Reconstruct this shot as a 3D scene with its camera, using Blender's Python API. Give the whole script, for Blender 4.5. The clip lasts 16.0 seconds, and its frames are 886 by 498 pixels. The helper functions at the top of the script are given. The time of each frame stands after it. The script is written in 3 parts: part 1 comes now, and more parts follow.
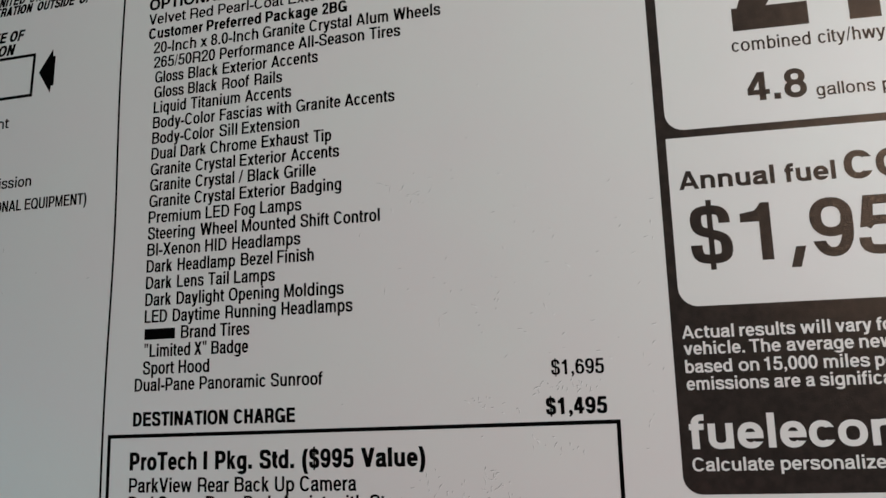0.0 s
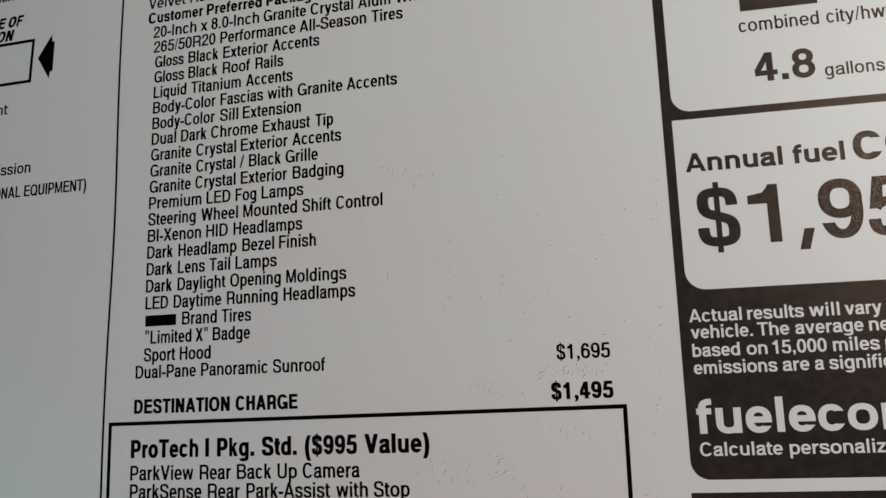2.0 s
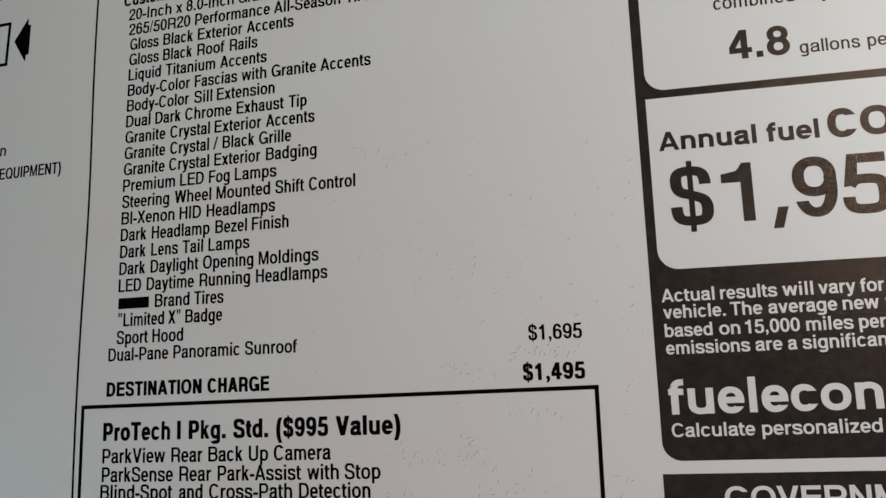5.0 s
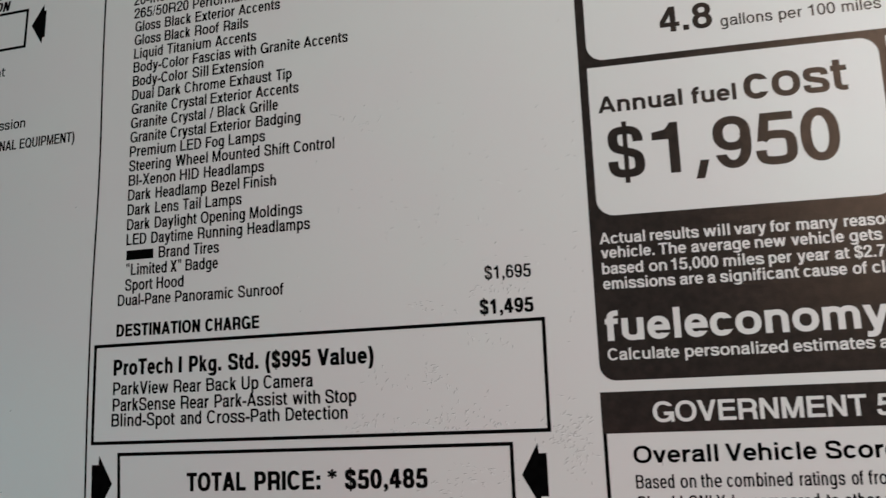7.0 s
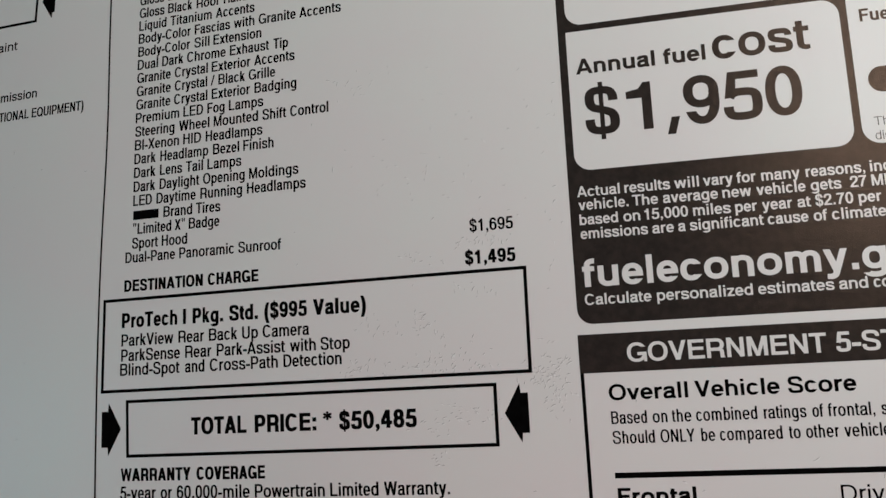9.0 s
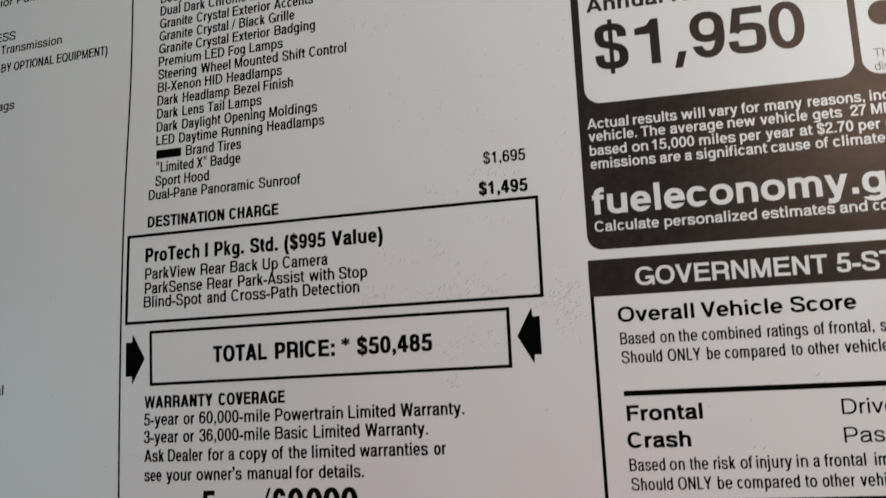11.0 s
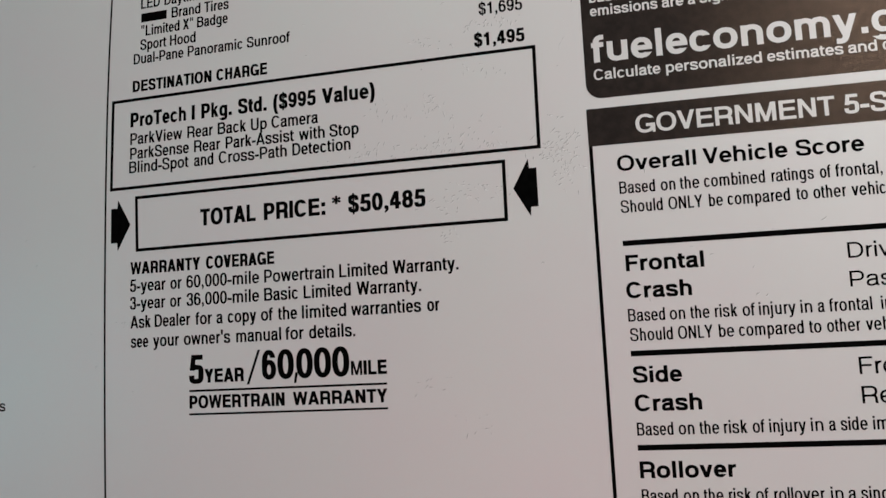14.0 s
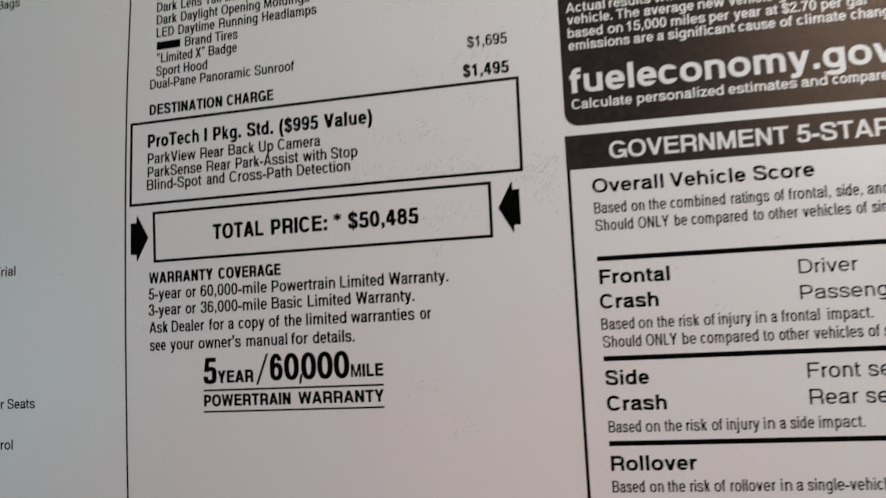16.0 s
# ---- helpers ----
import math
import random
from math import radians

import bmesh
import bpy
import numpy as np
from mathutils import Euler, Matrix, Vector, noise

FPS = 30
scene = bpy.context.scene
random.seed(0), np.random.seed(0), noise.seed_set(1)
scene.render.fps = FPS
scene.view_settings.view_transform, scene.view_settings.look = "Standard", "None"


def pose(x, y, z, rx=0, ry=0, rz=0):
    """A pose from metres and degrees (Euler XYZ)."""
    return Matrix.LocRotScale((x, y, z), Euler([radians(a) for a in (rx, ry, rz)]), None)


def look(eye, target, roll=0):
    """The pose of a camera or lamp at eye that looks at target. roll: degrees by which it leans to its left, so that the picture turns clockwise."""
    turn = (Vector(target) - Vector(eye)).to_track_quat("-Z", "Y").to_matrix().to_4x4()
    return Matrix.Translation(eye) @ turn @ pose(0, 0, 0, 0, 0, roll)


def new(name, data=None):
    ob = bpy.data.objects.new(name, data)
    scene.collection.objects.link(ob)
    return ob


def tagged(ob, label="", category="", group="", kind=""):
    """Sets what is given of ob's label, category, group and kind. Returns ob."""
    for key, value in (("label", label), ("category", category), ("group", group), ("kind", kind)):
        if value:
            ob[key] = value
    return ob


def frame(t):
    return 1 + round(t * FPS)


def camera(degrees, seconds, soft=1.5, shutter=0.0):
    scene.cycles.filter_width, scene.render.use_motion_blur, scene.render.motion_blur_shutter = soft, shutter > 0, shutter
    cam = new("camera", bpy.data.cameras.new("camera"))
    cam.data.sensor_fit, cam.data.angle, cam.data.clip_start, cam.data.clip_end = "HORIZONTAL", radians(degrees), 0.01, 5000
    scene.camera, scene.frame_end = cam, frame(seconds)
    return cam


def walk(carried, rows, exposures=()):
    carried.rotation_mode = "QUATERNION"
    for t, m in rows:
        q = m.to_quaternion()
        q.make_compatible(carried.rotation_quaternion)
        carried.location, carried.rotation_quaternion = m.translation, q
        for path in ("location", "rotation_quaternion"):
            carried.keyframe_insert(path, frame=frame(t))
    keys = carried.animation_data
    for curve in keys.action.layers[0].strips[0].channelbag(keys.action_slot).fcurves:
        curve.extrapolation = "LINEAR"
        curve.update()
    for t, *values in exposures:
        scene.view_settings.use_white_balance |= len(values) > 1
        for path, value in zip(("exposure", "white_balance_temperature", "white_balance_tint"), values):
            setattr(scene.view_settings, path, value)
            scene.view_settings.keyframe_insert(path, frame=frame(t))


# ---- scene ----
from mathutils.geometry import delaunay_2d_cdt

# The camera, a hand's width and a half from the sheet.
cam = camera(55.68, 16.0, soft=1.42, shutter=0.4)
PATH = [
    (0.0, 0.09390, -0.14054, 1.20656, 99.378, 2.021, 12.266),
    (0.2, 0.09297, -0.14000, 1.20563, 99.429, 1.983, 12.210),
    (0.4, 0.09294, -0.13969, 1.20550, 99.423, 2.020, 12.262),
    (0.5, 0.09284, -0.13983, 1.20562, 99.393, 2.019, 12.231),
    (0.7, 0.09295, -0.14149, 1.20642, 99.322, 2.076, 12.171),
    (0.9, 0.09479, -0.14106, 1.20539, 99.412, 2.043, 12.226),
    (1.0, 0.09464, -0.13950, 1.20428, 99.416, 2.035, 12.211),
    (1.2, 0.09378, -0.13922, 1.20454, 99.254, 2.071, 12.313),
    (1.4, 0.09360, -0.13955, 1.20527, 99.168, 2.102, 12.342),
    (1.5, 0.09388, -0.13925, 1.20471, 99.286, 2.079, 12.349),
    (1.7, 0.09297, -0.13886, 1.20441, 99.277, 2.130, 12.260),
    (1.9, 0.09323, -0.13836, 1.20439, 99.251, 2.160, 12.465),
    (2.0, 0.09307, -0.13868, 1.20468, 99.173, 2.157, 12.400),
    (2.2, 0.09197, -0.13907, 1.20485, 99.152, 2.135, 12.295),
    (2.4, 0.09340, -0.13873, 1.20482, 99.211, 2.116, 12.387),
    (2.5, 0.09318, -0.13817, 1.20438, 99.232, 2.152, 12.384),
    (2.7, 0.09283, -0.13809, 1.20429, 99.286, 2.153, 12.345),
    (2.9, 0.09300, -0.13758, 1.20414, 99.263, 2.129, 12.372),
    (3.0, 0.09334, -0.13788, 1.20419, 99.236, 2.145, 12.418),
    (3.2, 0.09308, -0.13726, 1.20444, 99.149, 2.196, 12.456),
    (3.4, 0.09198, -0.13694, 1.20361, 99.189, 2.206, 12.406),
    (3.5, 0.09312, -0.13611, 1.20323, 99.202, 2.200, 12.429),
    (3.7, 0.09490, -0.13538, 1.20267, 99.198, 2.149, 12.499),
    (5.8, 0.09940, -0.13709, 1.19891, 99.329, 2.203, 12.921),
    (6.0, 0.10009, -0.13862, 1.19702, 99.453, 2.237, 12.988),
    (6.2, 0.10104, -0.14007, 1.19464, 99.544, 2.257, 13.140),
    (6.4, 0.10227, -0.14363, 1.19471, 99.477, 2.311, 13.023),
    (6.5, 0.10299, -0.14555, 1.19311, 99.430, 2.293, 13.038),
    (6.7, 0.10398, -0.14976, 1.19038, 99.259, 2.352, 13.057),
    (6.9, 0.10623, -0.15095, 1.18938, 99.126, 2.383, 13.202),
    (7.0, 0.10853, -0.15160, 1.18909, 99.209, 2.385, 13.184),
    (7.2, 0.11015, -0.15274, 1.18782, 99.282, 2.394, 13.155),
    (7.4, 0.11108, -0.15440, 1.18502, 99.159, 2.403, 13.280),
    (7.5, 0.11201, -0.15534, 1.18430, 99.001, 2.453, 13.238),
    (7.7, 0.11439, -0.15617, 1.18161, 99.113, 2.518, 13.411),
    (7.9, 0.11343, -0.15921, 1.18099, 99.106, 2.495, 13.434),
    (8.0, 0.11311, -0.15957, 1.18038, 99.255, 2.452, 13.461),
    (8.2, 0.11234, -0.15857, 1.18010, 99.099, 2.522, 13.543),
    (10.3, 0.11615, -0.16271, 1.17630, 99.119, 2.623, 13.721),
    (10.5, 0.11588, -0.16384, 1.17526, 99.013, 2.596, 13.725),
    (10.7, 0.11498, -0.16374, 1.17049, 99.338, 2.482, 13.732),
    (10.9, 0.11233, -0.16298, 1.16600, 99.335, 2.512, 13.815),
    (11.0, 0.11097, -0.16317, 1.16381, 99.275, 2.485, 13.659),
    (11.2, 0.11028, -0.16202, 1.16061, 99.202, 2.420, 13.765),
    (11.4, 0.11044, -0.15994, 1.15707, 99.273, 2.427, 13.539),
    (11.5, 0.11003, -0.15918, 1.15544, 99.313, 2.444, 13.675),
    (11.7, 0.10942, -0.15639, 1.15152, 99.413, 2.420, 13.668),
    (11.9, 0.10870, -0.15323, 1.14682, 99.665, 2.468, 13.626),
    (12.0, 0.10857, -0.15293, 1.14524, 99.753, 2.405, 13.529),
    (12.2, 0.10695, -0.15359, 1.14443, 99.504, 2.518, 13.533),
    (12.4, 0.10752, -0.15310, 1.14334, 99.541, 2.443, 13.696),
    (12.5, 0.10704, -0.15318, 1.14271, 99.579, 2.462, 13.605),
    (12.7, 0.10627, -0.15422, 1.14211, 99.518, 2.465, 13.651),
    (12.9, 0.10642, -0.15453, 1.14150, 99.454, 2.488, 13.542),
    (13.0, 0.10664, -0.15519, 1.14127, 99.189, 2.463, 13.537),
    (13.2, 0.10749, -0.15649, 1.14121, 98.988, 2.386, 13.456),
    (13.4, 0.10795, -0.15559, 1.14150, 98.718, 2.449, 13.570),
    (13.5, 0.10756, -0.15584, 1.14136, 98.543, 2.437, 13.470),
    (13.7, 0.10852, -0.15543, 1.14070, 98.243, 2.427, 13.526),
    (13.9, 0.10854, -0.15496, 1.14037, 97.989, 2.445, 13.476),
    (14.0, 0.10896, -0.15463, 1.14033, 97.850, 2.430, 13.596),
    (14.2, 0.10795, -0.15451, 1.13995, 97.658, 2.487, 13.432),
    (14.4, 0.10847, -0.15603, 1.14071, 97.471, 2.554, 13.522),
    (14.5, 0.10870, -0.15632, 1.14053, 97.347, 2.518, 13.578),
    (14.7, 0.10899, -0.15687, 1.14003, 97.231, 2.540, 13.489),
    (14.9, 0.10922, -0.15667, 1.13999, 97.049, 2.545, 13.638),
    (15.0, 0.10923, -0.15677, 1.13968, 97.144, 2.525, 13.631),
    (15.2, 0.10916, -0.15802, 1.14008, 97.029, 2.546, 13.703),
    (15.4, 0.10852, -0.16020, 1.13949, 97.095, 2.532, 13.554),
    (15.5, 0.10893, -0.16114, 1.14038, 96.864, 2.549, 13.622),
    (15.7, 0.10907, -0.16337, 1.14101, 96.852, 2.516, 13.678),
    (15.9, 0.11202, -0.16730, 1.14292, 96.700, 2.414, 13.621),
    (16.0, 0.11511, -0.17017, 1.14409, 96.820, 2.415, 13.706),
]
walk(cam, [(t, pose(x, y, z, rx, ry, rz)) for t, x, y, z, rx, ry, rz in PATH], exposures=((0.0, 0.01), (7.0, 0.03), (10.5, 0.11), (14.0, 0.2), (16.0, 0.22)))

# ---- light: a faint sky and three added lamps in openings of an unseen wall ----
world = bpy.data.worlds.new("world")
world.use_nodes = True
scene.world = world
wn = world.node_tree
sky = wn.nodes.new("ShaderNodeTexSky")
sky.sky_type = "NISHITA"
sky.sun_disc = False
sky.sun_elevation = radians(40)
sky.sun_rotation = radians(120)
wn.links.new(sky.outputs[0], wn.nodes["Background"].inputs[0])
wn.nodes["Background"].inputs[1].default_value = 0.1
scene.view_settings.exposure = 0.0


def area_lamp(name, m, width, height, watts, colour):
    data = bpy.data.lights.new(name, "AREA")
    data.shape, data.size, data.size_y = "RECTANGLE", width, height
    data.energy, data.color = watts, colour
    ob = new(name, data)
    ob.matrix_world = m
    return ob


HEIGHT = 1.2          # height of the sheet's printed origin over the floor
# Added lamps, each in a made-up opening of the south wall: (name, x, z, width, height, watts, colour).
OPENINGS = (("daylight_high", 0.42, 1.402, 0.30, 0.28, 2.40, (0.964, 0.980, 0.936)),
            # Cyan and pink fills, added only to tint the paper across the sheet.
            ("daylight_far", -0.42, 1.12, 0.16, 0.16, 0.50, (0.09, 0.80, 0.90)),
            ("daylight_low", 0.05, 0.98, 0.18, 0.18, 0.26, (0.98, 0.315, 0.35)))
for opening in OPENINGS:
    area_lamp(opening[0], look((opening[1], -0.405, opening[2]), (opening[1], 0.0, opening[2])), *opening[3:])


# ---- materials ----
def material(name, colour, rough=0.5, metal=0.0, specular=0.5):
    m = bpy.data.materials.new(name)
    m.use_nodes = True
    b = m.node_tree.nodes["Principled BSDF"]
    b.inputs["Base Color"].default_value = (*colour, 1)
    b.inputs["Roughness"].default_value = rough
    b.inputs["Metallic"].default_value = metal
    b.inputs["Specular IOR Level"].default_value = specular
    return m


def vary(m, colours, scale, detail=4.0, low=0.35, high=0.65, bump=0.0, distance=0.001, bump_scale=None, rough=None):
    """Noise between two colours, and a fine relief."""
    t = m.node_tree
    b = t.nodes["Principled BSDF"]
    co = t.nodes.new("ShaderNodeTexCoord")
    n = t.nodes.new("ShaderNodeTexNoise")
    n.inputs["Scale"].default_value = scale
    n.inputs["Detail"].default_value = detail
    t.links.new(co.outputs["Object"], n.inputs["Vector"])
    r = t.nodes.new("ShaderNodeValToRGB")
    r.color_ramp.elements[0].position, r.color_ramp.elements[1].position = low, high
    r.color_ramp.elements[0].color, r.color_ramp.elements[1].color = (*colours[0], 1), (*colours[1], 1)
    t.links.new(n.outputs[0], r.inputs[0])
    t.links.new(r.outputs[0], b.inputs["Base Color"])
    if rough:
        mr = t.nodes.new("ShaderNodeMapRange")
        mr.inputs["From Min"].default_value, mr.inputs["From Max"].default_value = low, high
        mr.inputs["To Min"].default_value, mr.inputs["To Max"].default_value = rough
        t.links.new(n.outputs[0], mr.inputs[0])
        t.links.new(mr.outputs[0], b.inputs["Roughness"])
    if bump:
        n2 = t.nodes.new("ShaderNodeTexNoise")
        n2.inputs["Scale"].default_value = bump_scale or scale
        n2.inputs["Detail"].default_value = 3.0
        t.links.new(co.outputs["Object"], n2.inputs["Vector"])
        bp = t.nodes.new("ShaderNodeBump")
        bp.inputs["Strength"].default_value = bump
        bp.inputs["Distance"].default_value = distance
        t.links.new(n2.outputs[0], bp.inputs["Height"])
        t.links.new(bp.outputs[0], b.inputs["Normal"])
    return m


PAPER = vary(material("coated_paper", (0.8, 0.79, 0.78), 0.42), ((0.80, 0.768, 0.763), (0.785, 0.79, 0.77)), 45, low=0.3, high=0.7, bump=0.25, distance=0.0003, bump_scale=160)
INK = vary(material("black_ink", (0.003, 0.003, 0.003), 0.8, specular=0.01), ((0.0015, 0.0015, 0.0015), (0.0035, 0.0035, 0.0035)), 900)
TONER = vary(material("brown_black_toner", (0.03, 0.026, 0.024), 0.24, specular=0.3), ((0.027, 0.0225, 0.0208), (0.036, 0.0295, 0.0268)), 700, bump=0.4, distance=0.0001, bump_scale=5200, rough=(0.1, 0.21))
TONER.node_tree.nodes["Principled BSDF"].inputs["Specular Tint"].default_value = (1.0, 0.62, 0.42, 1)


def add_flakes(m, scale, share, low, high):
    """Some of many tiny cells reflect more strongly than the rest."""
    t = m.node_tree
    co = t.nodes.new("ShaderNodeTexCoord")
    cells = t.nodes.new("ShaderNodeTexVoronoi")
    cells.inputs["Scale"].default_value = scale
    t.links.new(co.outputs["Object"], cells.inputs["Vector"])
    one = t.nodes.new("ShaderNodeSeparateColor")
    t.links.new(cells.outputs["Color"], one.inputs[0])
    level = t.nodes.new("ShaderNodeMapRange")
    level.inputs["From Min"].default_value, level.inputs["From Max"].default_value = 1 - share, 1.0
    level.inputs["To Min"].default_value, level.inputs["To Max"].default_value = low, high
    t.links.new(one.outputs[0], level.inputs[0])
    t.links.new(level.outputs[0], t.nodes["Principled BSDF"].inputs["Specular IOR Level"])


add_flakes(TONER, 8200, 0.28, 0.14, 0.56)
# Flat colours for the shaded side and the lit edge of each scuff crease.
SCUFF_SHADE = material("scuff_shade", (0.31, 0.30, 0.29), 0.6)
SCUFF_LIT_EDGE = material("scuff_lit_edge", (0.93, 0.93, 0.92), 0.35)
GLASS = material("tinted_glass", (0.05, 0.055, 0.05), 0.05)
RUBBER = vary(material("rubber", (0.02, 0.02, 0.02), 0.7), ((0.016, 0.016, 0.016), (0.026, 0.026, 0.026)), 60, bump=0.2)
PLASTER = vary(material("grey_plaster", (0.26, 0.265, 0.26), 0.85), ((0.22, 0.225, 0.22), (0.29, 0.295, 0.29)), 3, bump=0.3, bump_scale=120)
CONCRETE = vary(material("concrete", (0.3, 0.29, 0.28), 0.75), ((0.24, 0.235, 0.225), (0.34, 0.33, 0.315)), 4, bump=0.3, bump_scale=90)
PAINTWORK = vary(material("dark_panel", (0.08, 0.075, 0.07), 0.4), ((0.07, 0.066, 0.062), (0.09, 0.085, 0.08)), 5)


# ---- the bulged surface of the car window that all print follows ----
DENTS = ((0.0620, 0.0493, 0.0028, 0.00016), (0.0660, 0.0220, 0.0055, 0.00012), (0.1210, -0.0380, 0.0095, 0.00010), (-0.0150, -0.0300, 0.0060, 0.00010), (0.0800, -0.0680, 0.0045, 0.00010))


def bulge(x, z):
    """Depth of the glass, with the paper's slight waves and a few shallow dents (x, z, radius, depth)."""
    wave = 0.00007 * noise.noise((31 * x, 27 * z, 0.3)) + 0.000018 * noise.noise((95 * x, 80 * z, 4.1))
    for cx, cz, radius, depth in DENTS:
        wave += depth * math.exp(-((x - cx) ** 2 + (z - cz) ** 2) / radius ** 2)
    return 0.2304 * (x - 0.05) ** 2 + 0.2848 * (z + 0.01) ** 2 - 0.132 * (x - 0.05) * (z + 0.01) + wave


def bm_object(name, bm, mat, parent=None, label=""):
    me = bpy.data.meshes.new(name)
    bm.normal_update()
    bm.to_mesh(me)
    bm.free()
    me.materials.append(mat)
    ob = new(name, me)
    if parent:
        ob.parent = parent
    if label:
        ob["label"] = label
    return ob


def part(name, bm, mat, parent, label=""):
    return bm_object(name, bm, mat, parent, label)


def box(bm, x0, y0, z0, x1, y1, z1):
    v = [bm.verts.new((x, y, z)) for x in (x0, x1) for y in (y0, y1) for z in (z0, z1)]
    for f in ((0, 1, 3, 2), (4, 6, 7, 5), (0, 4, 5, 1), (2, 3, 7, 6), (0, 2, 6, 4), (1, 5, 7, 3)):
        bm.faces.new([v[i] for i in f])
    return bm


def block(name, mat, *corners, label="", category="", kind="structure"):
    ob = bm_object(name, box(bmesh.new(), *corners), mat)
    return tagged(ob, label, category, "", kind)


def bulged_slab(x0, z0, x1, z1, front, back, step):
    """A sheet that follows the bulge, from front to back metres behind it."""
    bm = bmesh.new()
    nx, nz = max(1, round((x1 - x0) / step)), max(1, round((z1 - z0) / step))
    layers = []
    for off in (front, back):
        layers.append([[bm.verts.new((x, bulge(x, z) + off, z)) for z in (z0 + (z1 - z0) * j / nz for j in range(nz + 1))]
                       for x in (x0 + (x1 - x0) * i / nx for i in range(nx + 1))])
    f, b = layers
    for i in range(nx):
        for j in range(nz):
            bm.faces.new((f[i][j], f[i + 1][j], f[i + 1][j + 1], f[i][j + 1]))
            bm.faces.new((b[i][j], b[i][j + 1], b[i + 1][j + 1], b[i + 1][j]))
    for i in range(nx):
        bm.faces.new((f[i][0], b[i][0], b[i + 1][0], f[i + 1][0]))
        bm.faces.new((f[i][nz], f[i + 1][nz], b[i + 1][nz], b[i][nz]))
    for j in range(nz):
        bm.faces.new((f[0][j], f[0][j + 1], b[0][j + 1], b[0][j]))
        bm.faces.new((f[nx][j], b[nx][j], b[nx][j + 1], f[nx][j + 1]))
    for face in bm.faces:
        face.smooth = True
    return bm


# ---- unseen narrow bay added round the car, with openings for the lamps ----
block("floor", CONCRETE, -2.8, -0.85, -0.1, 1.2, 0.3, 0.0, label="grey trowelled concrete floor", category="floor")
block("wall_north", PAINTWORK, -2.6, 0.10, 0.0, 1.0, 0.22, 2.6, label="plain dark panel behind the car window", category="wall")
block("ceiling", PLASTER, -2.8, -0.85, 2.6, 1.2, 0.3, 2.7, label="grey plastered ceiling", category="ceiling")
block("wall_east", PLASTER, 1.0, -0.41, 0.0, 1.12, 0.10, 2.6, label="grey plastered wall", category="wall")
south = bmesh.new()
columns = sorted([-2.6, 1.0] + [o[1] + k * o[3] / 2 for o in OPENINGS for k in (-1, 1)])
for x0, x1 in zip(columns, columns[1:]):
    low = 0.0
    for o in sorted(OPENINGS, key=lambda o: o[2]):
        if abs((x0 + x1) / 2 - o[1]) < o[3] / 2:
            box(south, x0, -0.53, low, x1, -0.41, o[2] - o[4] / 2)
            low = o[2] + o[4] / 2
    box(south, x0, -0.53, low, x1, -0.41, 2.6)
tagged(bm_object("wall_south", south, PLASTER), "unseen grey plastered wall with three openings made for lamps", "wall", "", "structure")
block("wall_west", PLASTER, -2.72, -0.41, 0.0, -2.6, 0.10, 2.6, label="grey plastered end wall", category="wall")

window = tagged(new("window_1"), "tinted curved car window in a black rubber seal", "car window", "", "structure")
window.location = (0, 0, HEIGHT)
part("pane", bulged_slab(-0.24, -0.24, 0.37, 0.19, 0.0008, 0.0048, 0.02), GLASS, window)
for name, x0, z0, x1, z1 in (("seal_bottom", -0.26, -0.26, 0.39, -0.24), ("seal_top", -0.26, 0.19, 0.39, 0.21),
                             ("seal_left", -0.26, -0.24, -0.24, 0.19), ("seal_right", 0.37, -0.24, 0.39, 0.19)):
    bm = bulged_slab(x0, z0, x1, z1, -0.004, 0.004, 0.02)
    for v in bm.verts:
        if v.co.y > bulge(v.co.x, v.co.z):
            v.co.y = 0.10
    part(name, bm, RUBBER, window)

# ---- the printed sheet; all lengths below are millimetres on the sheet ----
sticker = tagged(new("window_sticker"), "white printed price sheet stuck on a car window", "window sticker")
sticker.location = (0, 0, HEIGHT)
MM = 0.001
part("sheet", bulged_slab(-0.150, -0.158, 0.284, 0.121, 0.0, 0.00025, 0.002), PAPER, sticker)

LIFT = {1: 0.00003, 2: 0.00006, 3: 0.00009, 4: 0.00012}


def lay(bm, level, cut=6.0):
    """Cut a flat print (x, z in millimetres) in strips, bend it to the sheet and lift it by its layer."""
    xs = [v.co.x for v in bm.verts]
    zs = [v.co.z for v in bm.verts]
    for axis, lo, hi in ((0, min(xs), max(xs)), (2, min(zs), max(zs))):
        k = math.floor(lo / cut) + 1
        while k * cut < hi:
            co = [0.0, 0.0, 0.0]
            co[axis] = k * cut
            no = [0.0, 0.0, 0.0]
            no[axis] = 1.0
            bmesh.ops.bisect_plane(bm, geom=bm.verts[:] + bm.edges[:] + bm.faces[:], plane_co=co, plane_no=no, dist=1e-5)
            k += 1
    for v in bm.verts:
        x, z = v.co.x * MM, v.co.z * MM
        v.co = (x, bulge(x, z) - LIFT[level] - v.co.y * 0.000006, z)
    for f in bm.faces:
        f.normal_update()
        if f.normal.y > 0:
            f.normal_flip()
    return bm


def polygon(*points):
    bm = bmesh.new()
    bm.faces.new([bm.verts.new((x, 0, z)) for x, z in points])
    return bm


def rect(bm, x0, z0, x1, z1):
    bm.faces.new([bm.verts.new(p) for p in ((x0, 0, z0), (x1, 0, z0), (x1, 0, z1), (x0, 0, z1))])
    return bm


def rule(name, x0, z0, x1, z1, parent, mat=None, level=1, label=""):
    return part(name, lay(rect(bmesh.new(), x0, z0, x1, z1), level), mat or INK, parent, label)


